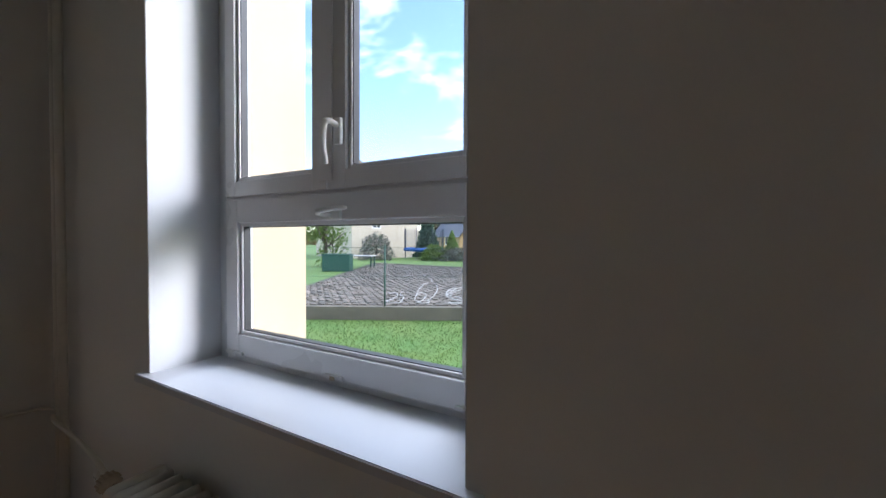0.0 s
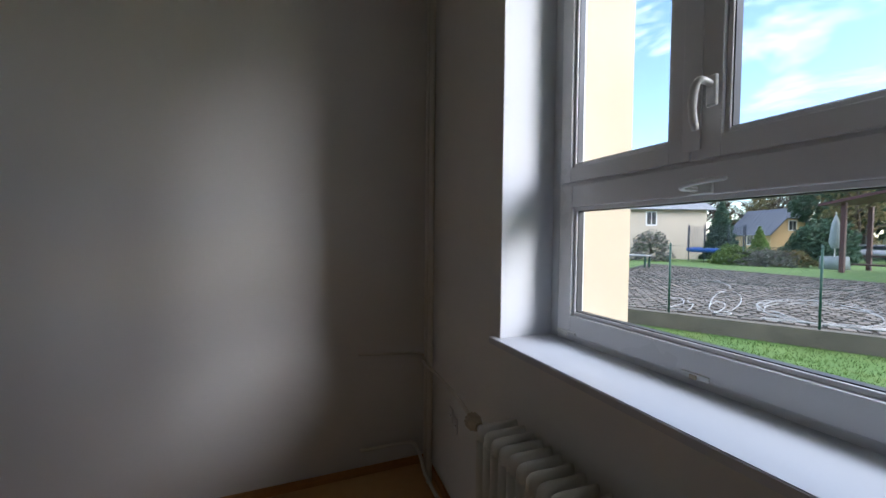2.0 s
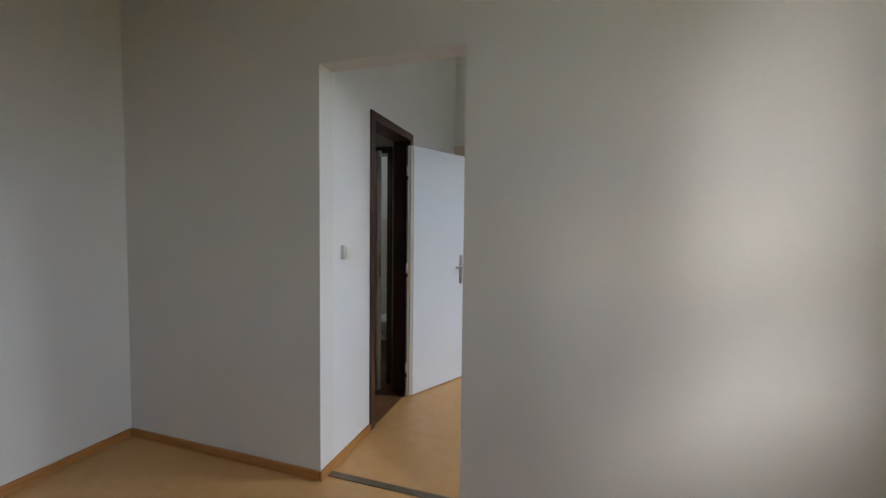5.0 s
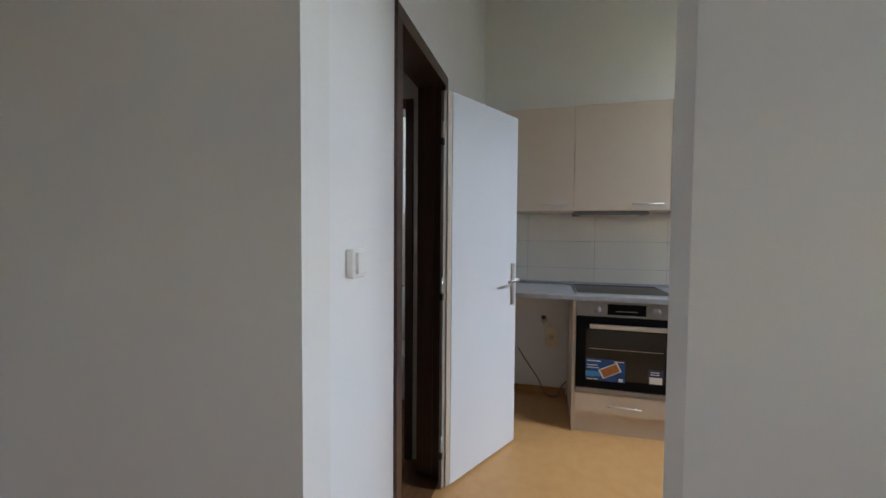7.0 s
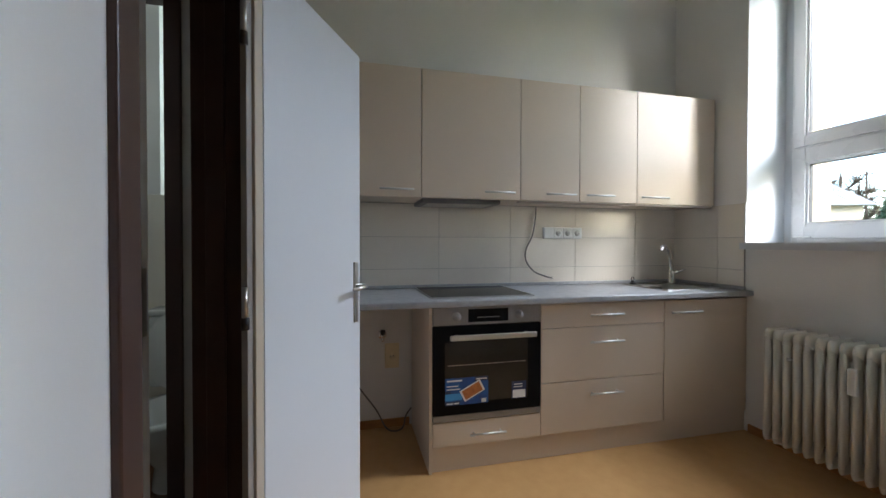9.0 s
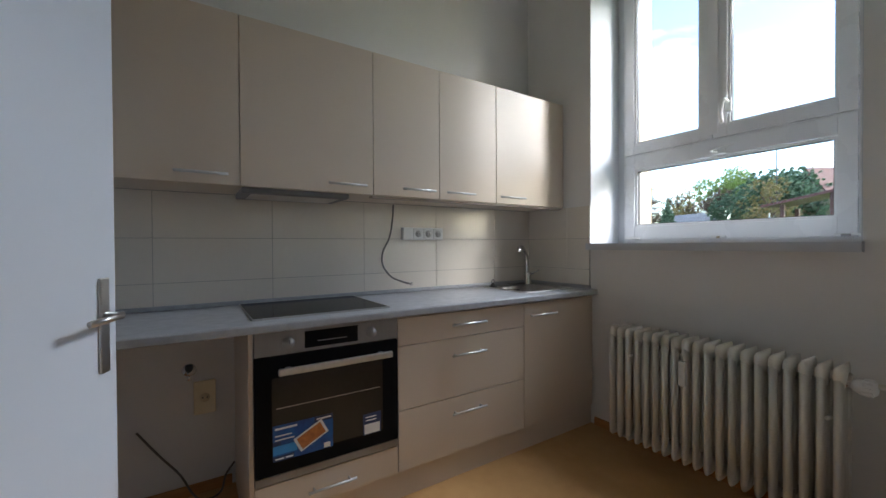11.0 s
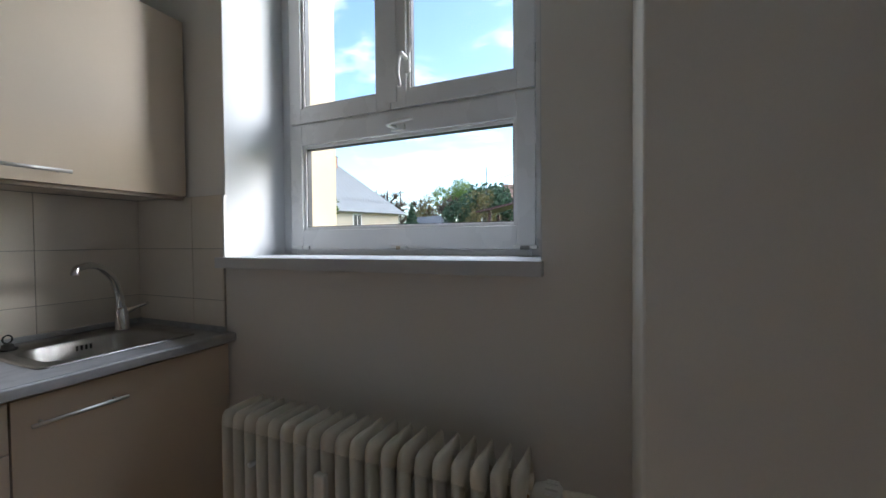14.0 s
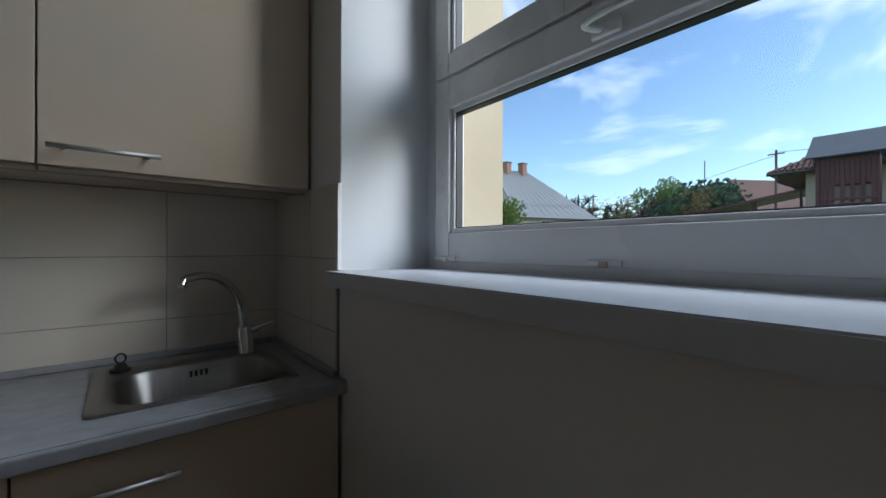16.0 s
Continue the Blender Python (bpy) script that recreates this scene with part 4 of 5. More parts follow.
label1 = empty("oven_sticker", pose(0, 0, 0), "blue promotional sticker with a roast on the oven glass", "sticker")
part("ground", flat(XL, 0.772, 1.005, 0.352, 0.492, 0.0094), STICKB, label1)
for k, (a, b, z) in enumerate(((0.780, 0.862, 0.474), (0.780, 0.842, 0.448), (0.780, 0.852, 0.432))):
    part("text_bar", flat(XL, a, b, z, z + (0.008 if k == 0 else 0.005), 0.0102), STICKW, label1)
part("light_band", flat(XL, 0.772, 0.862, 0.378, 0.412, 0.0102), material("sky_blue_print", (0.05, 0.30, 0.66), 0.35, var=0.15, bump=0.0), label1)
rp = bmesh.new()
for sc, mt, lift in ((1.0, STICKW, 0.0104), (0.84, FOOD, 0.0112)):
    rp = bmesh.new()
    c, s = math.cos(radians(27)), math.sin(radians(27))
    pts = []
    for a, b in ((-0.062, -0.030), (0.062, -0.030), (0.062, 0.034), (-0.062, 0.034)):
        a, b = a * sc, b * (sc if sc == 1 else 0.80)
        pts.append((0.918 + a * c - b * s, 0.420 + a * s + b * c))
    lo = [rp.verts.new((XL + lift, y, z)) for y, z in pts]
    hi = [rp.verts.new((XL + lift + 0.0006, y, z)) for y, z in pts]
    rp.faces.new(hi)
    rp.faces.new(lo[::-1])
    for i in range(4):
        rp.faces.new((lo[i], lo[(i + 1) % 4], hi[(i + 1) % 4], hi[i]))
    bmesh.ops.recalc_face_normals(rp, faces=rp.faces[:])
    part("dish_picture" if sc < 1 else "dish_border", rp, mt, label1, "picture of a roast on a white dish" if sc < 1 else "")
for a, b, z0, z1 in ((0.772, 0.850, 0.352, 0.372), (0.930, 1.005, 0.470, 0.492), (0.772, 0.800, 0.412, 0.428)):
    part("dark_band", flat(XL, a, b, z0, z1, 0.0099), STICKN, label1)
for a, b, z in ((0.780, 0.812, 0.358), (0.818, 0.846, 0.358), (0.938, 0.998, 0.478)):
    part("text_bar", flat(XL, a, b, z, z + 0.006, 0.0106), STICKW, label1)
part("badge", flat(XL, 0.968, 0.994, 0.356, 0.376, 0.0102), STICKW, label1)
label2 = empty("oven_sticker", pose(0, 0, 0), "small navy and white energy sticker on the oven glass", "sticker")
part("ground", flat(XL, 1.138, 1.222, 0.358, 0.450, 0.0094), STICKN, label2)
part("white_field", flat(XL, 1.144, 1.216, 0.362, 0.404, 0.0102), STICKW, label2)
for z in (0.432, 0.418):
    part("text_bar", flat(XL, 1.150, 1.200, z, z + 0.005, 0.0102), STICKW, label2)

# sink with a moulded bowl
sink = empty("steel_sink", pose(0, 0, 0), "inset stainless steel sink with one oval bowl", "sink")


def rounded(cx, cy, hx, hy, r, n=6):
    pts = []
    for qx, qy, a0 in ((1, 1, 0), (-1, 1, 90), (-1, -1, 180), (1, -1, 270)):
        for k in range(n + 1):
            a = radians(a0 + 90 * k / n)
            pts.append((cx + qx * (hx - r) + r * math.cos(a), cy + qy * (hy - r) + r * math.sin(a)))
    return pts


sk = bmesh.new()
scx, scy = (SX0 + SX1) / 2, (SY0 + SY1) / 2
levels = [(rounded(scx, scy, 0.210, 0.230, 0.02), ZT + 0.001), (rounded(scx, scy, 0.209, 0.229, 0.02), ZT + 0.005), (rounded(scx, scy, 0.196, 0.216, 0.02), ZT + 0.004),
          (rounded(scx + 0.022, scy + 0.010, 0.160, 0.198, 0.090), ZT + 0.003), (rounded(scx + 0.022, scy + 0.010, 0.154, 0.192, 0.090), ZT - 0.006),
          (rounded(scx + 0.022, scy + 0.010, 0.140, 0.178, 0.085), ZT - 0.10), (rounded(scx + 0.022, scy + 0.010, 0.108, 0.146, 0.075), ZT - 0.135), (rounded(scx + 0.022, scy + 0.010, 0.025, 0.025, 0.024), ZT - 0.145)]
rings = [[sk.verts.new((x, y, z)) for x, y in pts] for pts, z in levels]
for a, b in zip(rings, rings[1:]):
    for k in range(len(a)):
        sk.faces.new((a[k], a[(k + 1) % len(a)], b[(k + 1) % len(a)], b[k]))
sk.faces.new(rings[-1])
bmesh.ops.recalc_face_normals(sk, faces=sk.faces[:])
part("basin", sk, SINKSTEEL, sink, "", True)
for k in range(4):
    part("overflow_slot", box(scx - 0.1295, scx - 0.1255, 2.435 + k * 0.014, 2.441 + k * 0.014, ZT - 0.040, ZT - 0.022), DARKPLASTIC, sink)
plug = empty("sink_plug", pose(-2.345, 2.268, ZT + 0.005) @ Matrix.Diagonal((0.85, 0.85, 0.85, 1)), "black rubber sink plug with a ring on the drainer", "plug")
part("stopper", tube([(0, 0, 0), (0, 0, 0.008), (0, 0, 0.009), (0, 0, 0.020), (0, 0, 0.028)], [0.030, 0.029, 0.020, 0.017, 0.008], 18), DARKPLASTIC, plug, "", True)
part("ring", tube([(0.0, 0.014 * math.cos(a), 0.042 + 0.016 * math.sin(a)) for a in [2 * math.pi * k / 20 for k in range(21)]], 0.0032, 8, caps=False), DARKPLASTIC, plug, "", True)

# mixer tap
tap = empty("mixer_tap", pose(-2.345, 2.604, ZT + 0.002), "chrome swan-neck mixer tap behind the sink bowl", "tap")
part("base", tube([(0, 0, 0), (0, 0, 0.006), (0.0, 0, 0.008), (0.0, -0.004, 0.085), (0, -0.005, 0.095)], [0.028, 0.028, 0.024, 0.0235, 0.018], 18), CHROME, tap, "", True)
part("spout", tube([(0.0, -0.006, 0.085), (0.004, -0.014, 0.15), (0.018, -0.040, 0.215), (0.044, -0.088, 0.260), (0.076, -0.140, 0.276), (0.106, -0.188, 0.270), (0.113, -0.199, 0.257), (0.114, -0.201, 0.245)], [0.0165, 0.0145, 0.0138, 0.013, 0.013, 0.013, 0.0135, 0.014], 14, smooth_steps=5), CHROME, tap, "", True)
part("lever", tube([(0.008, 0.012, 0.078), (0.022, 0.042, 0.090), (0.036, 0.080, 0.104)], [0.012, 0.007, 0.005], 12, smooth_steps=3), CHROME, tap, "", True)

# sockets and loose wires
strip = empty("socket_strip", pose(XW + 0.0125, 1.772, 1.263, 0, 0, 90), "white block of three sockets and a blank plate on the tiles", "socket")
part("backplate", box(-0.150, 0.150, -0.022, 0, -0.040, 0.040, 0.004), SWITCHP, strip)
part("blank_plate", box(-0.146, -0.080, -0.028, -0.0225, -0.036, 0.036, 0.003), SWITCHP, strip)
for yk in (-0.040, 0.034, 0.108):
    o = part("outlet", box(yk - 0.034, yk + 0.034, -0.028, -0.0225, -0.036, 0.036, 0.003), SWITCHP, strip)
    part("well", tube([(yk, -0.0295, 0), (yk, -0.0278, 0)], 0.022, 20), material("socket_well", (0.52, 0.51, 0.49), 0.4, var=0.05, bump=0.0), o, "", True)
    for q in (-0.0095, 0.0095):
        part("pin_hole", tube([(yk + q, -0.0305, 0), (yk + q, -0.0294, 0)], 0.0034, 8), DARKPLASTIC, o)
wall_socket(pose(XW, 0.562, 0.462, 0, 0, 90), "beige double-height socket in the empty appliance gap", BEIGEPL, 0.092, 0.16)


def wire(points, r, mat, nm, label):
    return tagged(part(nm, tube(points, r, 8, smooth_steps=6), mat, None, "", True), label, "cable")


xq = XW + 0.020
wire([(xq + 0.03, 1.552, UB - 0.011), (xq + 0.012, 1.556, 1.36), (xq + 0.010, 1.535, 1.24), (xq + 0.010, 1.490, 1.15), (xq + 0.014, 1.488, 1.07), (xq + 0.022, 1.540, 0.998), (xq + 0.035, 1.610, 0.965), (xq + 0.045, 1.652, 0.952)], 0.0055, CABLE, "loose_cable", "grey lamp cable hanging loose from under the wall cabinet")
for a, z in ((0.018, 0.958), (0.022, 0.944), (0.010, 0.938)):
    wire([(xq + 0.045, 1.652, 0.952), (xq + 0.05, 1.652 + a * 0.6, (0.952 + z) / 2 + 0.002), (xq + 0.054, 1.652 + a, z)], 0.0018, CABLE, "cable_strand", "bare end strand of the loose cable")
wire([(XW + 0.02, 0.30, 0.36), (XW + 0.03, 0.38, 0.24), (XW + 0.04, 0.46, 0.13), (XW + 0.07, 0.515, 0.030), (XW + 0.09, 0.565, 0.008), (XW + 0.10, 0.62, 0.03), (XW + 0.06, 0.645, 0.085), (XW + 0.03, 0.684, 0.12)], 0.0045, CABLE, "loose_cable", "grey appliance cable hanging in the gap")
tapv = empty("water_valve", pose(XW, 0.500, 0.600), "small chrome appliance tap on the wall", "valve")
part("rosette", tube([(0, 0, 0), (0.006, 0, 0), (0.008, 0, 0)], [0.030, 0.028, 0.012], 18), CHROME, tapv, "", True)
part("stem", tube([(0.006, 0, 0), (0.065, 0, 0)], 0.010, 12), CHROME, tapv, "", True)
part("knob", tube([(0.050, 0, 0.012), (0.055, 0, 0.020), (0.055, 0, 0.040)], [0.012, 0.017, 0.016], 12), DARKPLASTIC, tapv, "dark turning knob", True)
part("outlet", tube([(0.045, 0, -0.008), (0.05, 0, -0.035)], 0.009, 12), CHROME, tapv, "", True)

# splashback tiles on grout, long courses
structure("splashback_bed", boxes([(XW, XW + 0.008, 0.016, YK, ZB, UB + 0.002), (XW + 0.008, W2[0] - 0.0015, YK - 0.007, YK, ZB, UB)]), GROUT, "grey grout bed behind the wall tiles")
bed = bpy.data.objects["splashback_bed"]
ROWS_Z = ((ZT + 0.002, 1.020), (1.022, 1.229), (1.231, UB - 0.001))
COLS_Y = (0.016, 0.366, 0.872, 1.378, 1.882, 2.387, YK - 0.0085)
for z0, z1 in ROWS_Z:
    for a, b in zip(COLS_Y, COLS_Y[1:]):
        part("tile", box(XW + 0.0075, XW + 0.012, a + 0.001, b - 0.001, z0, z1, 0.0012), TILE, bed)
    for a, b in ((XW + 0.0125, -2.10), (-2.10, W2[0] - 0.002)):
        part("tile", box(a + 0.001, b - 0.001, YK - 0.0115, YK - 0.0065, z0, z1, 0.0012), TILE, bed)


# ---- outdoors ----
ZN, ZG = -0.56, -0.26                   # grass by the house, and the plot behind the kerb wall
KD = Vector((0.875, 0.484, 0))          # direction of the kerb wall and the fence
KP = Vector((-1.62, 11.30, 0))
KN = Vector((-0.484, 0.875, 0))


def kpt(s, n, z):
    p = KP + KD * s + KN * n
    return (p.x, p.y, z)


# ground: one sheet, with the step hidden inside the kerb wall
gb = bmesh.new()
R = 1200
rows_n = [(-60, ZN), (0.10, ZN), (0.101, ZG), (R, ZG)]
strips = [[gb.verts.new(kpt(s, n, z)) for s in (-R, -60, -20, 0, 20, 60, R)] for n, z in rows_n]
for a, b in zip(strips, strips[1:]):
    for k in range(len(a) - 1):
        gb.faces.new((a[k], a[k + 1], b[k + 1], b[k]))
bmesh.ops.recalc_face_normals(gb, faces=gb.faces[:])
structure("ground", gb, LAWN, "green lawn reaching into the distance")
structure("paved_plot", slab([kpt(-6.1, 0.2, ZG + 0.02), kpt(21, 0.2, ZG + 0.02), kpt(20.2, 1.7, ZG + 0.02), kpt(-6.6, 18.8, ZG + 0.02)], 0.05), PAVE, "plot of open grey paving blocks with earth joints")
structure("plot_edging", slab([kpt(-6.6, 18.8, ZG + 0.06), kpt(20.2, 1.7, ZG + 0.06), kpt(20.33, 1.91, ZG + 0.06), kpt(-6.47, 19.01, ZG + 0.06)], 0.12), CONC, "pale concrete edging of the plot")
kb = bmesh.new()
slab([kpt(-24, -0.02, -0.22), kpt(26, -0.02, -0.22), kpt(26, 0.22, -0.22), kpt(-24, 0.22, -0.22)], 0.5, kb)
structure("kerb_wall", kb, CONC, "low weathered concrete wall under the fence")

# grass blades near the house
rng = random.Random(3)
gv, gf = [], []
for _ in range(42000):
    s, n = rng.uniform(-9, 9), rng.uniform(-5.5, -0.05)
    p = KP + KD * s + KN * n
    if p.y < YF + 0.4:
        continue
    h, a, w = rng.uniform(0.025, 0.075), rng.uniform(0, 6.28), rng.uniform(0.004, 0.009)
    dx, dy, lx, ly = math.cos(a) * w, math.sin(a) * w, rng.gauss(0, 0.03), rng.gauss(0, 0.03)
    i = len(gv)
    gv += [(p.x - dx, p.y - dy, ZN), (p.x + dx, p.y + dy, ZN), (p.x + lx, p.y + ly, ZN + h)]
    gf.append((i, i + 1, i + 2))
gm = bpy.data.meshes.new("grass")
gm.from_pydata(gv, [], gf)
gm.materials.append(GRASSB)
tagged(new("grass", gm), "short green grass with paler blades", "grass", "", "stuff")

# fence: green posts and wire
fence = empty("wire_fence", pose(0, 0, 0), "green wire mesh fence on posts along the low wall", "fence")
for k in range(-6, 7):
    part("post", tube([kpt(k * 2.46, 0.08, -0.22), kpt(k * 2.46, 0.08, 1.36)], 0.021, 10), FENCEG, fence, "", True)
for z in (-0.12, 0.55, 1.30):
    part("tension_wire", tube([kpt(-14.8, 0.06, z), kpt(14.8, 0.06, z)], 0.0035, 5), FENCEG, fence)
fm = bmesh.new()
for k in range(-296, 297):
    s = k * 0.05
    for d in (1, -1):
        a, b = Vector(kpt(s, 0.055, -0.12)), Vector(kpt(s + d * 1.40, 0.055, 1.30))
        if abs(s + d * 1.4) > 14.8 or k % 2:
            continue
        w = Vector((0, 0, 0.0012))
        o = Vector((-KN.x, -KN.y, 0)) * 0.0015
        v = [fm.verts.new(q) for q in (a - w, b - w, b + w, a + w, a + o, b + o)]
        fm.faces.new((v[0], v[1], v[5], v[4]))
        fm.faces.new((v[4], v[5], v[2], v[3]))
tagged(part("mesh_wire", fm, FENCEG, fence), "", "", "", "stuff")


def hose(loops, label):
    pts = []
    for s, n, rx, ry, a0, a1 in loops:
        k = max(6, int(abs(a1 - a0) / 18))
        for i in range(k):
            a = radians(a0 + (a1 - a0) * i / k)
            pts.append(kpt(s + rx * math.cos(a), n + ry * math.sin(a), ZG + 0.045 + 0.02 * rng.random()))
    tagged(part("garden_hose", tube(pts, 0.016, 7, smooth_steps=3), HOSE, None, "", True), label, "hose")


hose([(0.15, 2.55, 1.05, 2.0, 200, -160), (0.30, 2.35, 1.20, 1.75, 170, -190), (0.45, 2.65, 1.15, 2.1, 160, -170), (0.25, 2.2, 1.0, 1.5, 190, -100), (-0.55, 0.62, 0.28, 0.14, 200, -160), (0.6, 0.7, 0.5, 0.22, 190, 20)], "pale hose lying in wide coils on the paving")
hose([(-2.42, 6.3, 0.85, 2.6, 165, -8), (-1.62, 3.2, 0.40, 2.5, 75, -70), (-1.50, 0.75, 0.16, 0.22, 90, -260)], "pale hose lying in a wide arc on the paving")
hose([(-1.56, 3.2, 0.30, 2.3, 85, 225), (-1.66, 1.75, 0.15, 0.95, 200, -200)], "pale hose end curled in a small loop on the paving")
hose([(-2.62, 1.75, 0.24, 0.75, 120, -40), (-2.3, 0.85, 0.25, 0.25, 190, 330), (-2.05, 2.6, 0.30, 1.0, 250, 130)], "short pale hose lying bent on the paving")


# foliage made of many small leaf clumps
def clump_mesh(name, mat, n, shape, size, seed):
    r = random.Random(seed)
    vs, fs = [], []
    for _ in range(n):
        c = shape(r)
        for _ in range(3):
            nrm = Vector((r.gauss(0, 1), r.gauss(0, 1), r.gauss(0.4, 1))).normalized()
            u = nrm.orthogonal().normalized()
            v = nrm.cross(u)
            s = size * r.uniform(0.5, 1.2)
            i = len(vs)
            vs += [c + u * s, c + v * s * 0.6, c - u * s, c - v * s * 0.6]
            vs[i], vs[i + 2] = vs[i] + nrm * s * 0.3, vs[i + 2] + nrm * s * 0.1
            fs.append((i, i + 1, i + 2, i + 3))
    me = bpy.data.meshes.new(name)
    me.from_pydata([tuple(v) for v in vs], [], fs)
    me.materials.append(mat)
    return me


def tree(x, y, h, w, mat, n, size, seed, kind, label, name="tree"):
    r0 = random.Random(seed)
    t = empty(name, pose(x, y, ZG), label, "shrub" if name == "shrub" else "tree")
    trunk = bmesh.new()
    tube([(0, 0, -0.05), (0.02 * w, 0, h * 0.3), (-0.02 * w, 0.02 * w, h * 0.62), (0, 0, h * 0.9)], [0.03 * h, 0.024 * h, 0.014 * h, 0.003 * h], 8, trunk, smooth_steps=3)
    limbs = []
    for k in range(9 if kind != "cone" else 0):
        a, z = 2.4 * k + r0.random(), h * (0.25 + 0.055 * k)
        ln = w * 0.5 * (0.95 - 0.05 * k)
        e = Vector((ln * math.cos(a), ln * math.sin(a), z + ln * 0.8))
        tube([(0, 0, z), (e * 0.5 + Vector((0, 0, z * 0.5 - 0.05))), e], [0.012 * h, 0.008 * h, 0.002 * h], 6, trunk, smooth_steps=2)
        limbs.append(e)
        if kind == "bare":
            for q in range(46):
                b = Vector((0, 0, z)).lerp(e, r0.uniform(0.35, 1))
                d = Vector((r0.gauss(0, 1), r0.gauss(0, 1), abs(r0.gauss(0.6, 0.6)))).normalized() * w * r0.uniform(0.10, 0.26)
                tube([b, b + d * 0.5 + Vector((0, 0, 0.02 * h)), b + d], [0.004 * h, 0.003 * h, 0.0015 * h], 4, trunk)
    part("trunk", trunk, BARK, t, "", True)
    lumps = [(r0.gauss(0, 0.22) * w, r0.gauss(0, 0.22) * w, h * r0.uniform(0.42, 0.9), w * r0.uniform(0.16, 0.3)) for _ in range(14)]

    def shape(r):
        if kind == "cone":
            u = 1 - math.sqrt(r.random())
            a, rad = r.uniform(0, 6.28), w * 0.5 * (1 - u) * (0.75 + 0.3 * r.random()) * (0.9 + 0.1 * math.sin(9 * u * 6))
            return Vector((rad * math.cos(a), rad * math.sin(a), h * (0.05 + 0.95 * u)))
        if kind == "bush":
            a, e, q = r.uniform(0, 6.28), math.asin(r.uniform(0, 1)), 0.7 + 0.35 * r.random()
            bump = 1 + 0.18 * math.sin(3 * a + seed) * math.cos(4 * e)
            return Vector((w * 0.5 * q * bump * math.cos(a) * math.cos(e), w * 0.5 * q * bump * math.sin(a) * math.cos(e), h * q * bump * math.sin(e) + 0.05))
        lx, ly, lz, lr = lumps[r.randrange(len(lumps))]
        d = Vector((r.gauss(0, 1), r.gauss(0, 1), r.gauss(0, 1))).normalized() * lr * (0.55 + 0.5 * r.random())
        return Vector((lx, ly, lz)) + d
    if n:
        ob = new("crown", clump_mesh("crown", mat, n, shape, size, seed + 5))
        ob.parent = t
    return t


def at_bearing(ex, ey, b, d):
    return ex - d * math.sin(radians(b)), ey + d * math.cos(radians(b))


RE, KE = (2.31, 2.11), (-0.87, 2.27)     # a standpoint in the room and one in the kitchen, for bearings


def put(e, b, d):
    return at_bearing(e[0], e[1], b, d)


for e, b, d, h, w, mat, n, sz, kind, nm, lab in (
        (RE, 32.0, 36, 4.9, 2.8, LEAFD, 1700, 0.15, "cone", "tree", "dark green conifer beside the cream house"),
        (RE, 28.4, 36, 2.7, 2.0, LEAF, 1000, 0.11, "cone", "shrub", "rounded green cypress shrub on the lawn"),
        (RE, 39.4, 34, 2.2, 2.8, LEAFP, 800, 0.12, "bush", "shrub", "reddish leafless bush in front of the house"),
        (RE, 31.0, 33, 1.3, 2.2, LEAFY, 700, 0.11, "bush", "shrub", "low yellow-green spreading shrub"),
        (RE, 29.3, 33, 0.9, 2.6, LEAFP, 900, 0.10, "bush", "shrub", "grey-purple heather bed on the lawn"),
        (RE, 27.2, 33, 1.0, 2.6, LEAFP, 900, 0.10, "bush", "shrub", "grey-purple heather bed on the lawn"),
        (RE, 25.6, 33.5, 1.0, 2.4, LEAFR, 500, 0.10, "bush", "shrub", "brownish low shrub at the lawn edge"),
        (RE, 23.4, 40, 2.9, 4.4, LEAFD, 2600, 0.16, "bush", "shrub", "dark evergreen hedge behind the lawn"),
        (RE, 20.6, 52, 7.6, 8.6, LEAFD, 5200, 0.26, "tree", "tree", "dark tree behind the timber shelter"),
        (RE, 45.4, 26, 2.3, 2.0, LEAFY, 260, 0.10, "bush", "shrub", "sparse yellow-green shrub beside the cream house"),
        (KE, 41.5, 24, 4.7, 2.9, LEAFY, 2000, 0.09, "tree", "tree", "small yellow-green tree at the gable"),
        (KE, 20.0, 74, 12.4, 8.2, LEAF, 3600, 0.22, "tree", "tree", "broad green tree between the houses"),
        (KE, 17.0, 44, 7.4, 4.4, LEAFR, 900, 0.13, "tree", "tree", "thinning brownish autumn tree"),
        (KE, 31.2, 52, 9.4, 5.0, TWIG, 0, 0.08, "bare", "tree", "bare tree behind the grey-roofed house"),
        (KE, 32.8, 60, 10.6, 5.2, TWIG, 0, 0.09, "bare", "tree", "bare tree behind the grey-roofed house"),
        (KE, 29.8, 64, 9.6, 5.0, LEAFR, 260, 0.12, "bare", "tree", "nearly bare tree with a few brown leaves"),
        (KE, 26.3, 74, 11.0, 6.4, LEAFR, 300, 0.14, "bare", "tree", "nearly bare tree with a few brown leaves"),
        (KE, 21.9, 60, 9.8, 5.6, TWIG, 0, 0.09, "bare", "tree", "distant bare leafless tree"),
        (KE, 25.0, 70, 9.6, 7.0, LEAFR, 900, 0.20, "tree", "tree", "distant brown autumn tree"),
        (KE, 23.0, 66, 9.4, 5.0, TWIG, 0, 0.09, "bare", "tree", "distant bare leafless tree"),
        (KE, 14.6, 62, 9.6, 8.0, LEAFR, 900, 0.20, "tree", "tree", "distant rusty autumn tree"),
        (KE, 27.0, 85, 9.0, 9.0, LEAFD, 900, 0.24, "tree", "tree", "distant dark evergreen tree")):
    tx, ty = put(e, b, d)
    tree(tx, ty, h, w, mat, n, sz, int(b * 10 + d), kind, lab, nm)


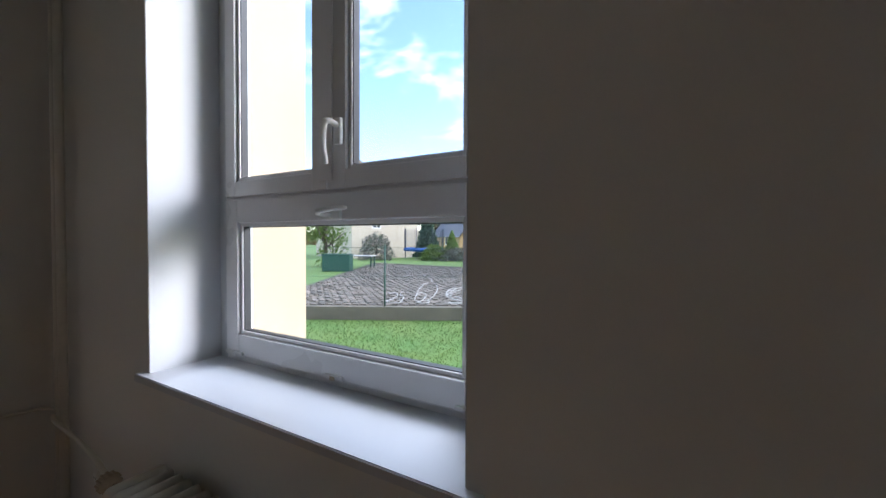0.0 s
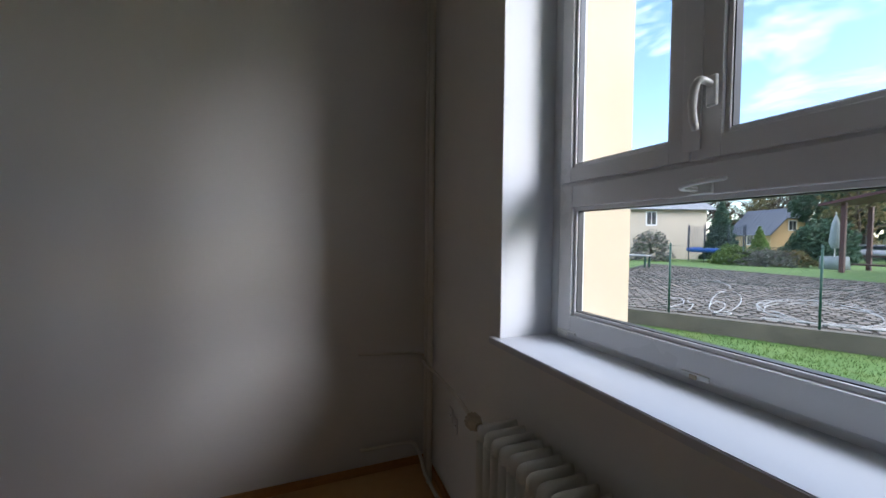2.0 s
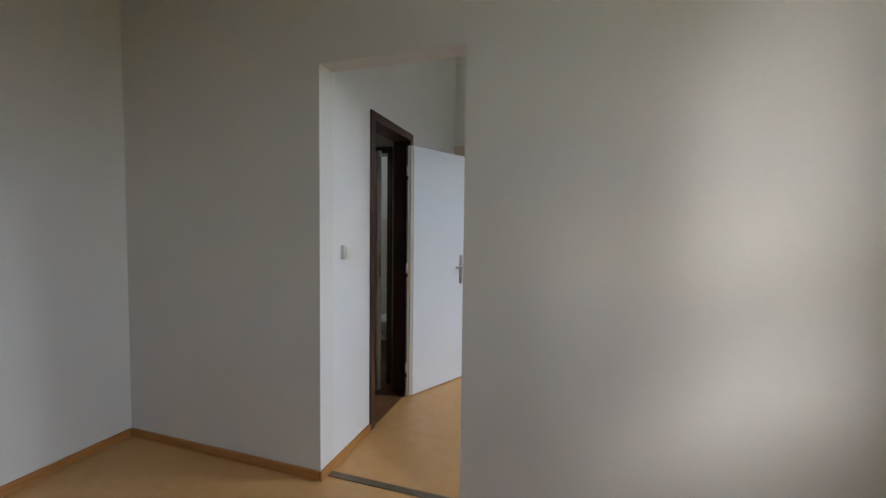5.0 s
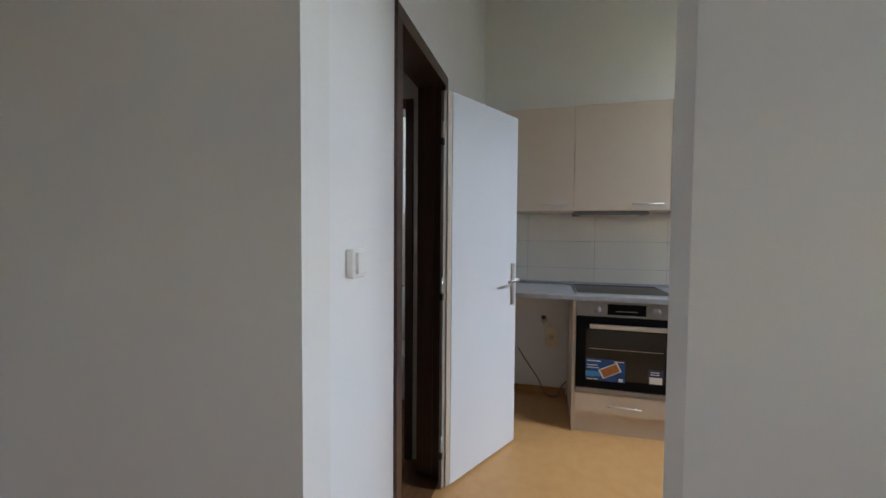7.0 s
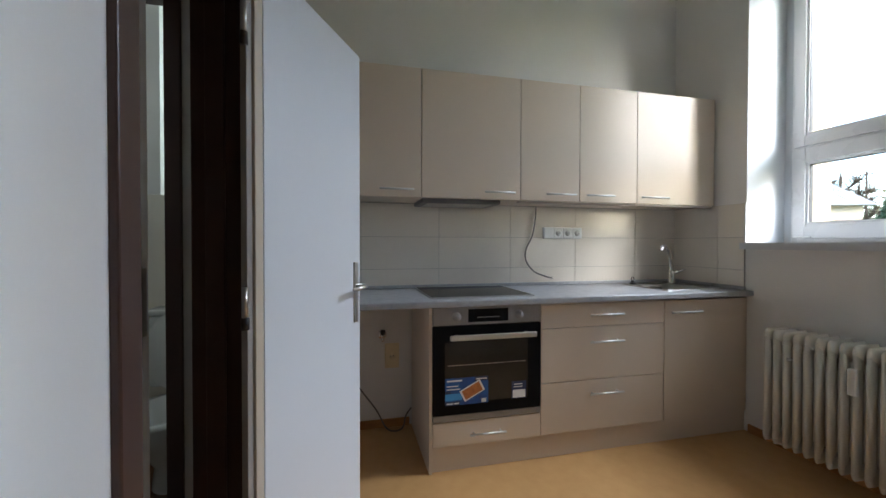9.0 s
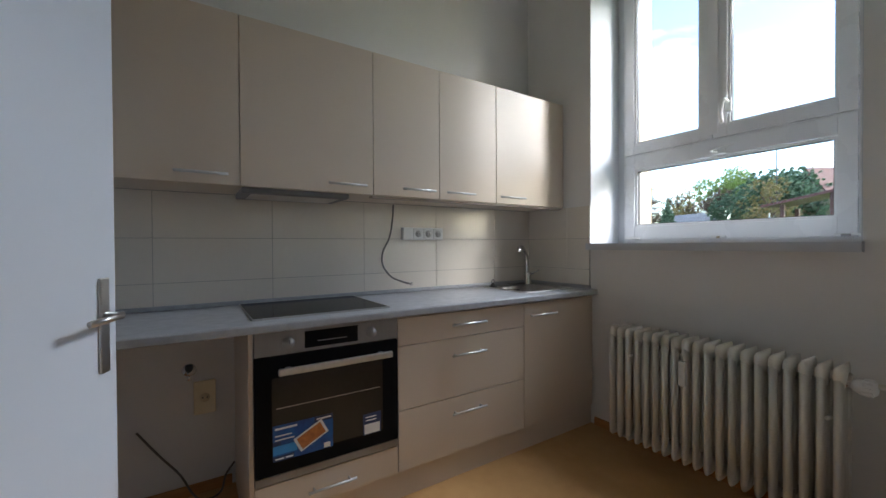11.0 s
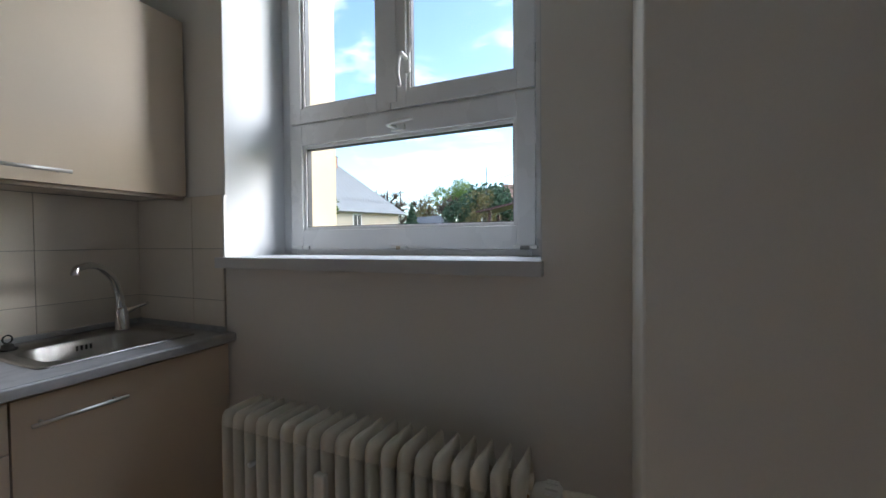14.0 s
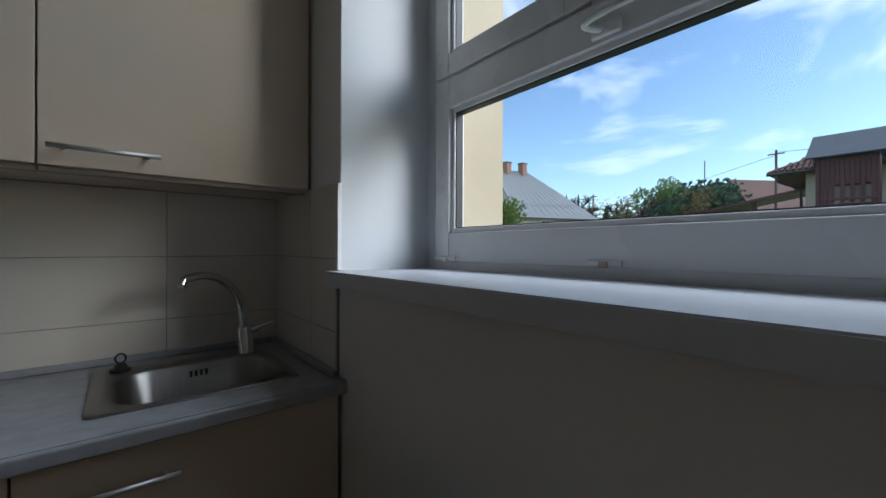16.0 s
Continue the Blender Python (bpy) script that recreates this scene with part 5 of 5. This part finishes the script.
# cream house with a half-hipped grey roof and two chimneys
def house_window(parent, c, along, out, w, h):
    """A far window: pale surround, dark panes; c its lower middle, along the wall, out of it."""
    def pr(a, b, z0, z1, o0, o1):
        bm = bmesh.new()
        q = [c + along * u + out * o + Vector((0, 0, z)) for u in (a, b) for o in (o0, o1) for z in (z0, z1)]
        v = [bm.verts.new(p) for p in q]
        for f in ((0, 1, 3, 2), (4, 6, 7, 5), (0, 4, 5, 1), (2, 3, 7, 6), (0, 2, 6, 4), (1, 5, 7, 3)):
            bm.faces.new([v[i] for i in f])
        bmesh.ops.recalc_face_normals(bm, faces=bm.faces[:])
        return bm
    win = part("window", pr(-w / 2, w / 2, 0, h, -0.02, 0.03), WHITEP, parent, "white-framed window")
    part("pane", pr(-w / 2 + 0.10, -0.03, 0.10, h - 0.10, 0.025, 0.04), WINGREY, win)
    part("pane", pr(0.03, w / 2 - 0.10, 0.10, h - 0.10, 0.025, 0.04), WINGREY, win)


def gabled_house(name, p1, p2, depth, z_e, z_r, hip, wall_m, roof_m, label, over=0.45, parent_z=ZG, clip=0.0, cut=1.0, clip_a=0.0, cut_a=1.0):
    """Front eave from p1 to p2, the house reaching back by depth; hip: how far the ridge stops short at p2 (0: gable).
    clip, cut: how far the ridge stops short over a half-hipped gable at p2, and at which share of the roof's height that begins;
    clip_a, cut_a: the same at p1."""
    a, b = Vector((*p1, 0)), Vector((*p2, 0))
    al = (b - a).normalized()
    bk = Vector((-al.y, al.x, 0))
    h = empty(name, pose(0, 0, 0), label, "house")
    q = [a, b, b + bk * depth, a + bk * depth]
    part("wall", prism([(v.x, v.y) for v in q], parent_z - 0.05, z_e), wall_m, h)
    def gable(c, share=1.0):
        bm = bmesh.new()
        th, zt = al * 0.06, z_e + (z_r - 0.12 - z_e) * share
        edge = [(c, z_e), (c + bk * depth, z_e), (c + bk * depth * (1 - share / 2), zt), (c + bk * depth * share / 2, zt)]
        edge = edge[:3] if share == 1.0 else edge
        n = len(edge)
        lo = [bm.verts.new(Vector((p.x, p.y, z)) + t) for t in (-th, th) for p, z in edge]
        bm.faces.new(lo[:n]), bm.faces.new(lo[n:][::-1])
        for i in range(n):
            j = (i + 1) % n
            bm.faces.new((lo[i], lo[j], lo[n + j], lo[n + i]))
        bmesh.ops.recalc_face_normals(bm, faces=bm.faces[:])
        return bm
    part("gable_wall", gable(a + al * 0.06, cut_a), wall_m, h)
    if not hip:
        part("gable_wall", gable(b - al * 0.06, cut), wall_m, h)
    up = lambda v, z: (v.x, v.y, z)
    slope = (z_r - z_e) / (depth / 2)
    ea, eb = a - al * over - bk * over, b + al * over - bk * over
    ra, rb = a - al * over + bk * depth / 2, b + al * (over - hip) + bk * depth / 2
    fa, fb = a - al * over + bk * (depth + over), b + al * over + bk * (depth + over)
    ze = z_e - slope * over
    if clip:
        rc, zc = rb - al * clip, ze + (z_r - ze) * cut
        cf, cb_ = eb.lerp(rb, cut), fb.lerp(rb, cut)
        part("roof", slab([up(ea, ze), up(eb, ze), up(cf, zc), up(rc, z_r), up(ra, z_r)], 0.12), roof_m, h)
        part("roof", slab([up(fb, ze), up(fa, ze), up(ra, z_r), up(rc, z_r), up(cb_, zc)], 0.12), roof_m, h)
        part("roof", slab([up(cf, zc), up(cb_, zc), up(rc, z_r)], 0.12), roof_m, h)
        rb = rc
    elif clip_a:
        rc, zc = ra + al * clip_a, ze + (z_r - ze) * cut_a
        cf, cb_ = ea.lerp(ra, cut_a), fa.lerp(ra, cut_a)
        part("roof", slab([up(ea, ze), up(eb, ze), up(rb, z_r), up(rc, z_r), up(cf, zc)], 0.12), roof_m, h)
        part("roof", slab([up(fb, ze), up(fa, ze), up(cb_, zc), up(rc, z_r), up(rb, z_r)], 0.12), roof_m, h)
        part("roof", slab([up(cf, zc), up(cb_, zc), up(rc, z_r)], 0.12), roof_m, h)
        ra = rc
    else:
        part("roof", slab([up(ea, ze), up(eb, ze), up(rb, z_r), up(ra, z_r)], 0.12), roof_m, h)
        part("roof", slab([up(fb, ze), up(fa, ze), up(ra, z_r), up(rb, z_r)], 0.12), roof_m, h)
    if hip:
        part("roof", slab([up(eb, ze), up(fb, ze), up(rb, z_r)], 0.12), roof_m, h)
    n = int((b - a).length / 0.6)
    ribs = bmesh.new()
    for k in range(n + 1):
        u = k / n
        p0 = Vector(up(ea.lerp(eb, u), ze + 0.03))
        p1v = Vector(up(ra.lerp(rb, u), z_r + 0.03))
        tube([p0, p1v], 0.012, 5, ribs)
    part("roof_seam", ribs, roof_m, h)
    part("gutter", tube([up(ea, ze - 0.06), up(eb, ze - 0.06)], 0.07, 8), ROOFG, h, "grey gutter")
    return h, a, b, al, bk


hA, a, b, al, bk = gabled_house("cream_house", (-22.4, 28.7), (-19.7, 35.4), 9.0, 4.45, 8.9, 4.6, RENDERA, ROOFG, "cream rendered house with a half-hipped grey metal roof and two chimneys", clip_a=1.0, cut_a=0.70)
house_window(hA, a + al * 2.5 + Vector((0, 0, 2.55)), al, -bk, 0.95, 1.25)
house_window(hA, a + bk * 3.2 + Vector((0, 0, 4.6)), bk, -al, 0.9, 1.1)
house_window(hA, a + bk * 5.8 + Vector((0, 0, 4.6)), bk, -al, 0.9, 1.1)
for s in (0.9, 2.6):
    c = a + al * s + bk * 4.3
    ch = part("chimney", prism([(c.x + i, c.y + j) for i, j in ((-0.3, -0.3), (0.3, -0.3), (0.3, 0.3), (-0.3, 0.3))], 7.6, 9.55), BRICK, hA, "brick chimney")
    part("chimney_cap", prism([(c.x + i, c.y + j) for i, j in ((-0.36, -0.36), (0.36, -0.36), (0.36, 0.36), (-0.36, 0.36))], 9.551, 9.65), CONC, ch)
gd = bmesh.new()
for k in range(24):
    p = a + al * (0.2 + k * 0.28) + bk * 0.55
    tube([(p.x, p.y, 4.95), (p.x, p.y, 5.28)], 0.02, 4, gd)
part("snow_guard", gd, ROOFG, hA)

cx, cy = put(RE, 27.4, 60)
hB, a, b, al, bk = gabled_house("orange_house", (cx - 4.2, cy - 0.4), (cx + 1.2, cy - 2.4), 5.0, 2.5, 5.1, 0, RENDERO, ROOFB, "orange rendered house with a steep half-hipped slate roof", clip=1.3, cut=0.62)
house_window(hB, b + bk * 2.5 + Vector((0, 0, 2.5)), bk, al, 1.0, 1.2)
house_window(hB, a + al * 3.0 + Vector((0, 0, 0.8)), al, -bk, 1.0, 1.2)
cx, cy = put(KE, 12.6, 56)
hD, a, b, al, bk = gabled_house("pale_house", (cx + 2.6, cy + 5.0), (cx - 2.6, cy - 2.6), 6.2, 5.0, 8.7, 0, RENDERP, ROOFT, "pale house with a weathered red-brown roof")
house_window(hD, b + bk * 3.0 + Vector((0, 0, 5.2)), bk, al, 0.9, 1.1)

# timber shelter with a maroon roof
gz = empty("timber_shelter", pose(0, 0, 0), "open timber shelter with a maroon roof", "shelter")
g0, g1 = Vector((-9.2, 29.6, 0)), Vector((-4.2, 29.0, 0))
part("roof", slab([(g0.x - 0.4, g0.y - 0.4, 3.45), (g1.x + 0.3, g1.y - 0.4, 4.45), (g1.x + 0.3, g1.y + 4.2, 4.7), (g0.x - 0.4, g0.y + 4.2, 3.7)], 0.14), BROWNROOF, gz)
for p in (g0 + Vector((0.55, 0, 0)), g0.lerp(g1, 0.55), g1, g0 + Vector((0.2, 3.8, 0)), g1 + Vector((0, 3.8, 0))):
    top_z = 3.36 + 0.185 * (p.x - g0.x)
    part("post", box(p.x - 0.10, p.x + 0.10, p.y - 0.10, p.y + 0.10, ZG, top_z, 0.01), WOODD, gz)
part("rail", box(g0.x, g1.x, g0.y + 3.7, g0.y + 3.8, 0.5, 0.62, 0.01), WOODD, gz)
part("bench", box(g0.x + 0.4, g0.x + 2.4, g0.y + 1.2, g0.y + 1.7, 0.12, 0.2, 0.01), WOODD, gz)

# dark timber playhouse tower with a grey felt roof, and the tiled bungalow behind it
tb = empty("timber_tower", pose(0, 0, 0), "dark red slatted timber tower with a grey felt roof", "garden tower")
for x in (-3.15, -1.66):
    for y in (22.35, 23.55):
        part("post", box(x - 0.06, x + 0.06, y - 0.06, y + 0.06, ZG, 4.70, 0.01), WOODD, tb)
part("deck", box(-3.2, -1.6, 22.3, 23.6, 2.30, 2.42, 0.01), WOODD, tb)
part("back_wall", box(-3.14, -1.67, 23.50, 23.54, 3.70, 4.66), WOODD, tb)
for x in (-3.20, -1.61):
    part("side_wall", box(x - 0.015, x + 0.015, 22.42, 23.48, 2.42, 4.62), WOODD, tb)
for k in range(11):
    x = -3.07 + k * 0.127
    low = 2.42 if k < 2 or k > 9 else (3.62 if k % 2 else 2.95)
    part("slat", box(x, x + 0.118, 22.26, 22.295, low, 4.62, 0.005), WOODD, tb)
for z in (2.84, 3.05):
    part("rail", box(-3.12, -1.66, 22.22, 22.258, z, z + 0.09, 0.01), WOODD, tb)
part("roof", slab([(-3.47, 21.95, 4.66), (-1.42, 21.95, 4.66), (-1.36, 22.95, 5.62), (-3.36, 22.95, 5.62)], 0.06), ROOFB, tb, "grey felt roof")
part("roof", slab([(-3.36, 22.95, 5.62), (-1.36, 22.95, 5.62), (-1.42, 23.95, 4.66), (-3.47, 23.95, 4.66)], 0.06), ROOFB, tb, "grey felt roof")

bungalow = empty("tiled_bungalow", pose(0, 0, 0), "cream bungalow with a brown clay-tiled hipped roof", "house")
part("wall", box(-3.73, 7.0, 24.2, 30.4, ZG, 4.5), RENDERA, bungalow)
EC, RP, RB, RE2 = ((-4.85, 23.7, 4.50), (1.0, 27.6, 7.15), (8.0, 27.6, 7.15), (8.0, 23.7, 4.50))
part("roof", slab([EC, RE2, RB, RP], 0.12), ROOFT, bungalow)
part("roof", slab([(-4.85, 31.5, 4.50), EC, RP], 0.12), ROOFT, bungalow)
part("roof", slab([(8.0, 31.5, 4.50), (-4.85, 31.5, 4.50), RP, RB], 0.12), ROOFT, bungalow)
tl = bmesh.new()
slope_z = (RP[2] - EC[2]) / (RP[1] - EC[1])
for j in range(13):
    y = 23.72 + 0.29 * j
    left = EC[0] + (RP[0] - EC[0]) * (y - EC[1]) / (RP[1] - EC[1]) + 0.1
    for i in range(46):
        x = -4.8 + i * 0.19
        if left < x < 3.6:
            z = EC[2] + slope_z * (y - EC[1])
            tube([(x, y, z + 0.030), (x, y + 0.30, z + 0.30 * slope_z + 0.012)], 0.075, 6, tl, caps=True)
tagged(part("roof_tiles", tl, ROOFT, bungalow, "brown clay roof tiles"), "", "", "", "stuff")
part("hip_ridge", tube([EC, RP], 0.10, 8), ROOFT, bungalow)
part("gutter", tube([(-4.9, 23.62, 4.44), (6.0, 23.62, 4.44)], 0.06, 8), GASKET, bungalow, "dark gutter")
part("downpipe", tube([(-4.6, 23.64, 4.40), (-4.5, 23.7, 4.1), (-3.85, 24.05, 3.75), (-3.80, 24.12, ZG)], 0.05, 8), GASKET, bungalow, "", True)
house_window(bungalow, Vector((-0.75, 24.2, 2.55)), Vector((1, 0, 0)), Vector((0, -1, 0)), 1.35, 1.40)

# trampoline with its net
tx, ty = put(RE, 32.5, 36)
tr = empty("trampoline", pose(tx, ty, ZG) @ Matrix.Diagonal((1.03, 1.03, 1.2, 1)), "blue trampoline with a dark safety net", "trampoline")
part("pad", tube([(1.7 * math.cos(a), 1.7 * math.sin(a), 0.75) for a in [2 * math.pi * k / 28 for k in range(29)]], 0.14, 8, caps=False), TRAMPB, tr, "", True)
for k in range(8):
    a = 2 * math.pi * k / 8 + 0.2
    part("pole", tube([(1.8 * math.cos(a), 1.8 * math.sin(a), 0), (1.8 * math.cos(a), 1.8 * math.sin(a), 2.35)], 0.028, 8), NET, tr)
nb = bmesh.new()
for k in range(72):
    a = 2 * math.pi * k / 72
    tube([(1.75 * math.cos(a), 1.75 * math.sin(a), 0.8), (1.75 * math.cos(a), 1.75 * math.sin(a), 2.25)], 0.010, 4, nb)
part("net", nb, NET, tr)

# garden table beside the plot
gx, gy = put(RE, 41.6, 25)
gt = empty("garden_table", pose(gx, gy, ZG, 0, 0, 20), "weathered grey garden table beside the plot", "table")
part("tabletop", box(-2.5, 0.95, -0.45, 0.45, 0.72, 0.78, 0.01), PALET, gt)
for i, j in ((-2.3, -0.32), (0.85, -0.32), (-2.3, 0.32), (0.85, 0.32), (-0.7, -0.32), (-0.7, 0.32)):
    part("leg", box(i - 0.04, i + 0.04, j - 0.04, j + 0.04, 0, 0.72, 0.005), FENCEG, gt)

qx, qy = put(RE, 44.6, 22.5)
sb = empty("storage_bin", pose(qx, qy, ZG, 0, 0, 30), "dark green garden storage bin with a lid", "bin")
part("bin_body", box(-0.75, 0.75, -0.45, 0.45, 0.0, 0.88, 0.03), FENCEG, sb)
part("bin_lid", box(-0.78, 0.78, -0.48, 0.48, 0.882, 0.96, 0.025), FENCEG, sb)

# furled parasol, parked car, poles and wires
ux, uy = put(RE, 22.3, 33)
pa = empty("furled_parasol", pose(ux, uy, ZG) @ Matrix.Diagonal((1.25, 1.25, 1.25, 1)), "furled grey garden parasol on a stand", "parasol")
part("canopy", tube([(0, 0, 1.0), (0, 0, 1.3), (0, 0, 2.2), (0, 0, 2.6)], [0.14, 0.24, 0.15, 0.03], 10), GREYFAB, pa, "", True)
part("pole", tube([(0, 0, 0.1), (0, 0, 2.75)], 0.025, 8), WHITEP, pa)
part("stand", tube([(0, 0, 0), (0, 0, 0.6)], [0.55, 0.5], 18), GREYFAB, pa, "grey weighted planter stand", True)
vx, vy = put(RE, 20.0, 44)
car = empty("parked_car", pose(vx, vy, ZG, 0, 0, 10), "silver estate car parked behind the garden", "car")
cb = bmesh.new()
prof = [(-2.1, 0.35), (-2.1, 0.85), (-1.2, 0.98), (-0.6, 1.42), (1.5, 1.45), (2.1, 0.95), (2.15, 0.4)]
lo = [cb.verts.new((x, -0.85 if z < 1.1 else -0.68, z)) for x, z in prof]
hi = [cb.verts.new((x, 0.85 if z < 1.1 else 0.68, z)) for x, z in prof]
cb.faces.new(lo[::-1])
cb.faces.new(hi)
for i in range(len(prof)):
    j = (i + 1) % len(prof)
    cb.faces.new((lo[i], lo[j], hi[j], hi[i]))
bmesh.ops.recalc_face_normals(cb, faces=cb.faces[:])
bmesh.ops.bevel(cb, geom=cb.edges[:], offset=0.08, segments=2, affect="EDGES")
part("body", cb, CARP, car, "", True)
part("side_window", box(-0.75, 1.45, -0.80, -0.74, 1.0, 1.34, 0.02), WINGREY, car)
for x in (-1.35, 1.35):
    part("wheel", tube([(x, -0.87, 0.31), (x, -0.66, 0.31)], 0.31, 18), GASKET, car, "", True)
for e, bb, d, h in ((KE, 29.3, 60, 9.1), (KE, 9.85, 46, 10.2)):
    px, py = put(e, bb, d)
    po = empty("utility_pole", pose(px, py, ZG), "wooden utility pole with a cross-arm", "pole")
    part("pole", tube([(0, 0, 0), (0, 0, h - ZG)], [0.13, 0.09], 10), BARK, po, "", True)
    part("cross_arm", box(-0.6, 0.6, -0.05, 0.05, h - ZG - 0.4, h - ZG - 0.3, 0.01), BARK, po)
px, py = put(KE, 9.85, 46)
for dz, end in ((-0.1, (30, 62, 12.0)), (-0.35, (-40, 80, 11.0))):
    tagged(part("power_line", tube([(px, py, 10.1 + dz), ((px + end[0]) / 2, (py + end[1]) / 2, (10 + end[2]) / 2 - 0.8), end], 0.02, 5, smooth_steps=8), GASKET, None), "thin dark overhead power line", "cable")
px, py = put(KE, 16.5, 46)
an = empty("aerial_mast", pose(px, py, ZG), "thin aerial mast above the trees", "mast")
part("mast", tube([(0, 0, 0), (0, 0, 10.2)], 0.05, 6), GASKET, an)

# far woods along the horizon
def far_shape(r):
    b2 = r.uniform(-15, 75)
    d2 = r.uniform(120, 190)
    x, y = at_bearing(0, 2, b2, d2)
    return Vector((x, y, ZG + r.random() ** 1.6 * (6 + 2.5 * math.sin(b2 * 0.9) + 1.5 * math.sin(b2 * 2.3))))
tagged(new("far_woods", clump_mesh("far_woods", LEAFR, 9000, far_shape, 0.75, 11)), "distant belt of autumn trees on the horizon", "woods", "", "stuff")


# paving blocks of the plot, laid in courses with open joints
plot = [o for o in bpy.data.objects if o.name.startswith("paved_plot")][0]
rng = random.Random(12)
BW, BD = 0.22, 0.30
block_mesh = mesh_of("block", box(-BW / 2 + 0.026, BW / 2 - 0.026, -BD / 2 + 0.045, BD / 2 - 0.045, 0.0, 0.045), BLOCK)
KZ = math.degrees(math.atan2(KD.y, KD.x))
bv, bf = [], []
for j in range(61):
    for i in range(-29, 90):
        s, n = (i + 0.5 * (j % 2)) * BW + rng.gauss(0, 0.012), 0.40 + j * BD + rng.gauss(0, 0.010)
        if s < -6.05 or n > 18.4 - 0.638 * (s + 6.6):
            continue
        dz, turn = rng.uniform(-0.016, 0.006), rng.gauss(0, 2.5)
        if j < 12 and -19 < i < 6:
            b = new("block", block_mesh)
            b.parent = plot
            b.matrix_world = pose(*kpt(s, n, ZG + 0.02 + dz), rng.gauss(0, 1.5), rng.gauss(0, 1.5), KZ + turn)
        else:
            hx, hy, tilt, k = BW / 2 - 0.026, BD / 2 - 0.045, rng.gauss(0, 0.02), len(bv)
            for z in (0.0, 0.045):
                for u, v in ((-hx, -hy), (hx, -hy), (hx, hy), (-hx, hy)):
                    bv.append(kpt(s + u, n + v, ZG + 0.02 + dz + (z + tilt * u / hx if z else 0)))
            bf += [(k + 4, k + 5, k + 6, k + 7), (k, k + 1, k + 5, k + 4), (k + 1, k + 2, k + 6, k + 5), (k + 2, k + 3, k + 7, k + 6), (k + 3, k, k + 4, k + 7)]
bme = bpy.data.meshes.new("blocks")
bme.from_pydata(bv, [], bf)
bme.materials.append(BLOCKS)
far = new("blocks", bme)
far.parent = plot
tagged(far, "", "", "", "stuff")
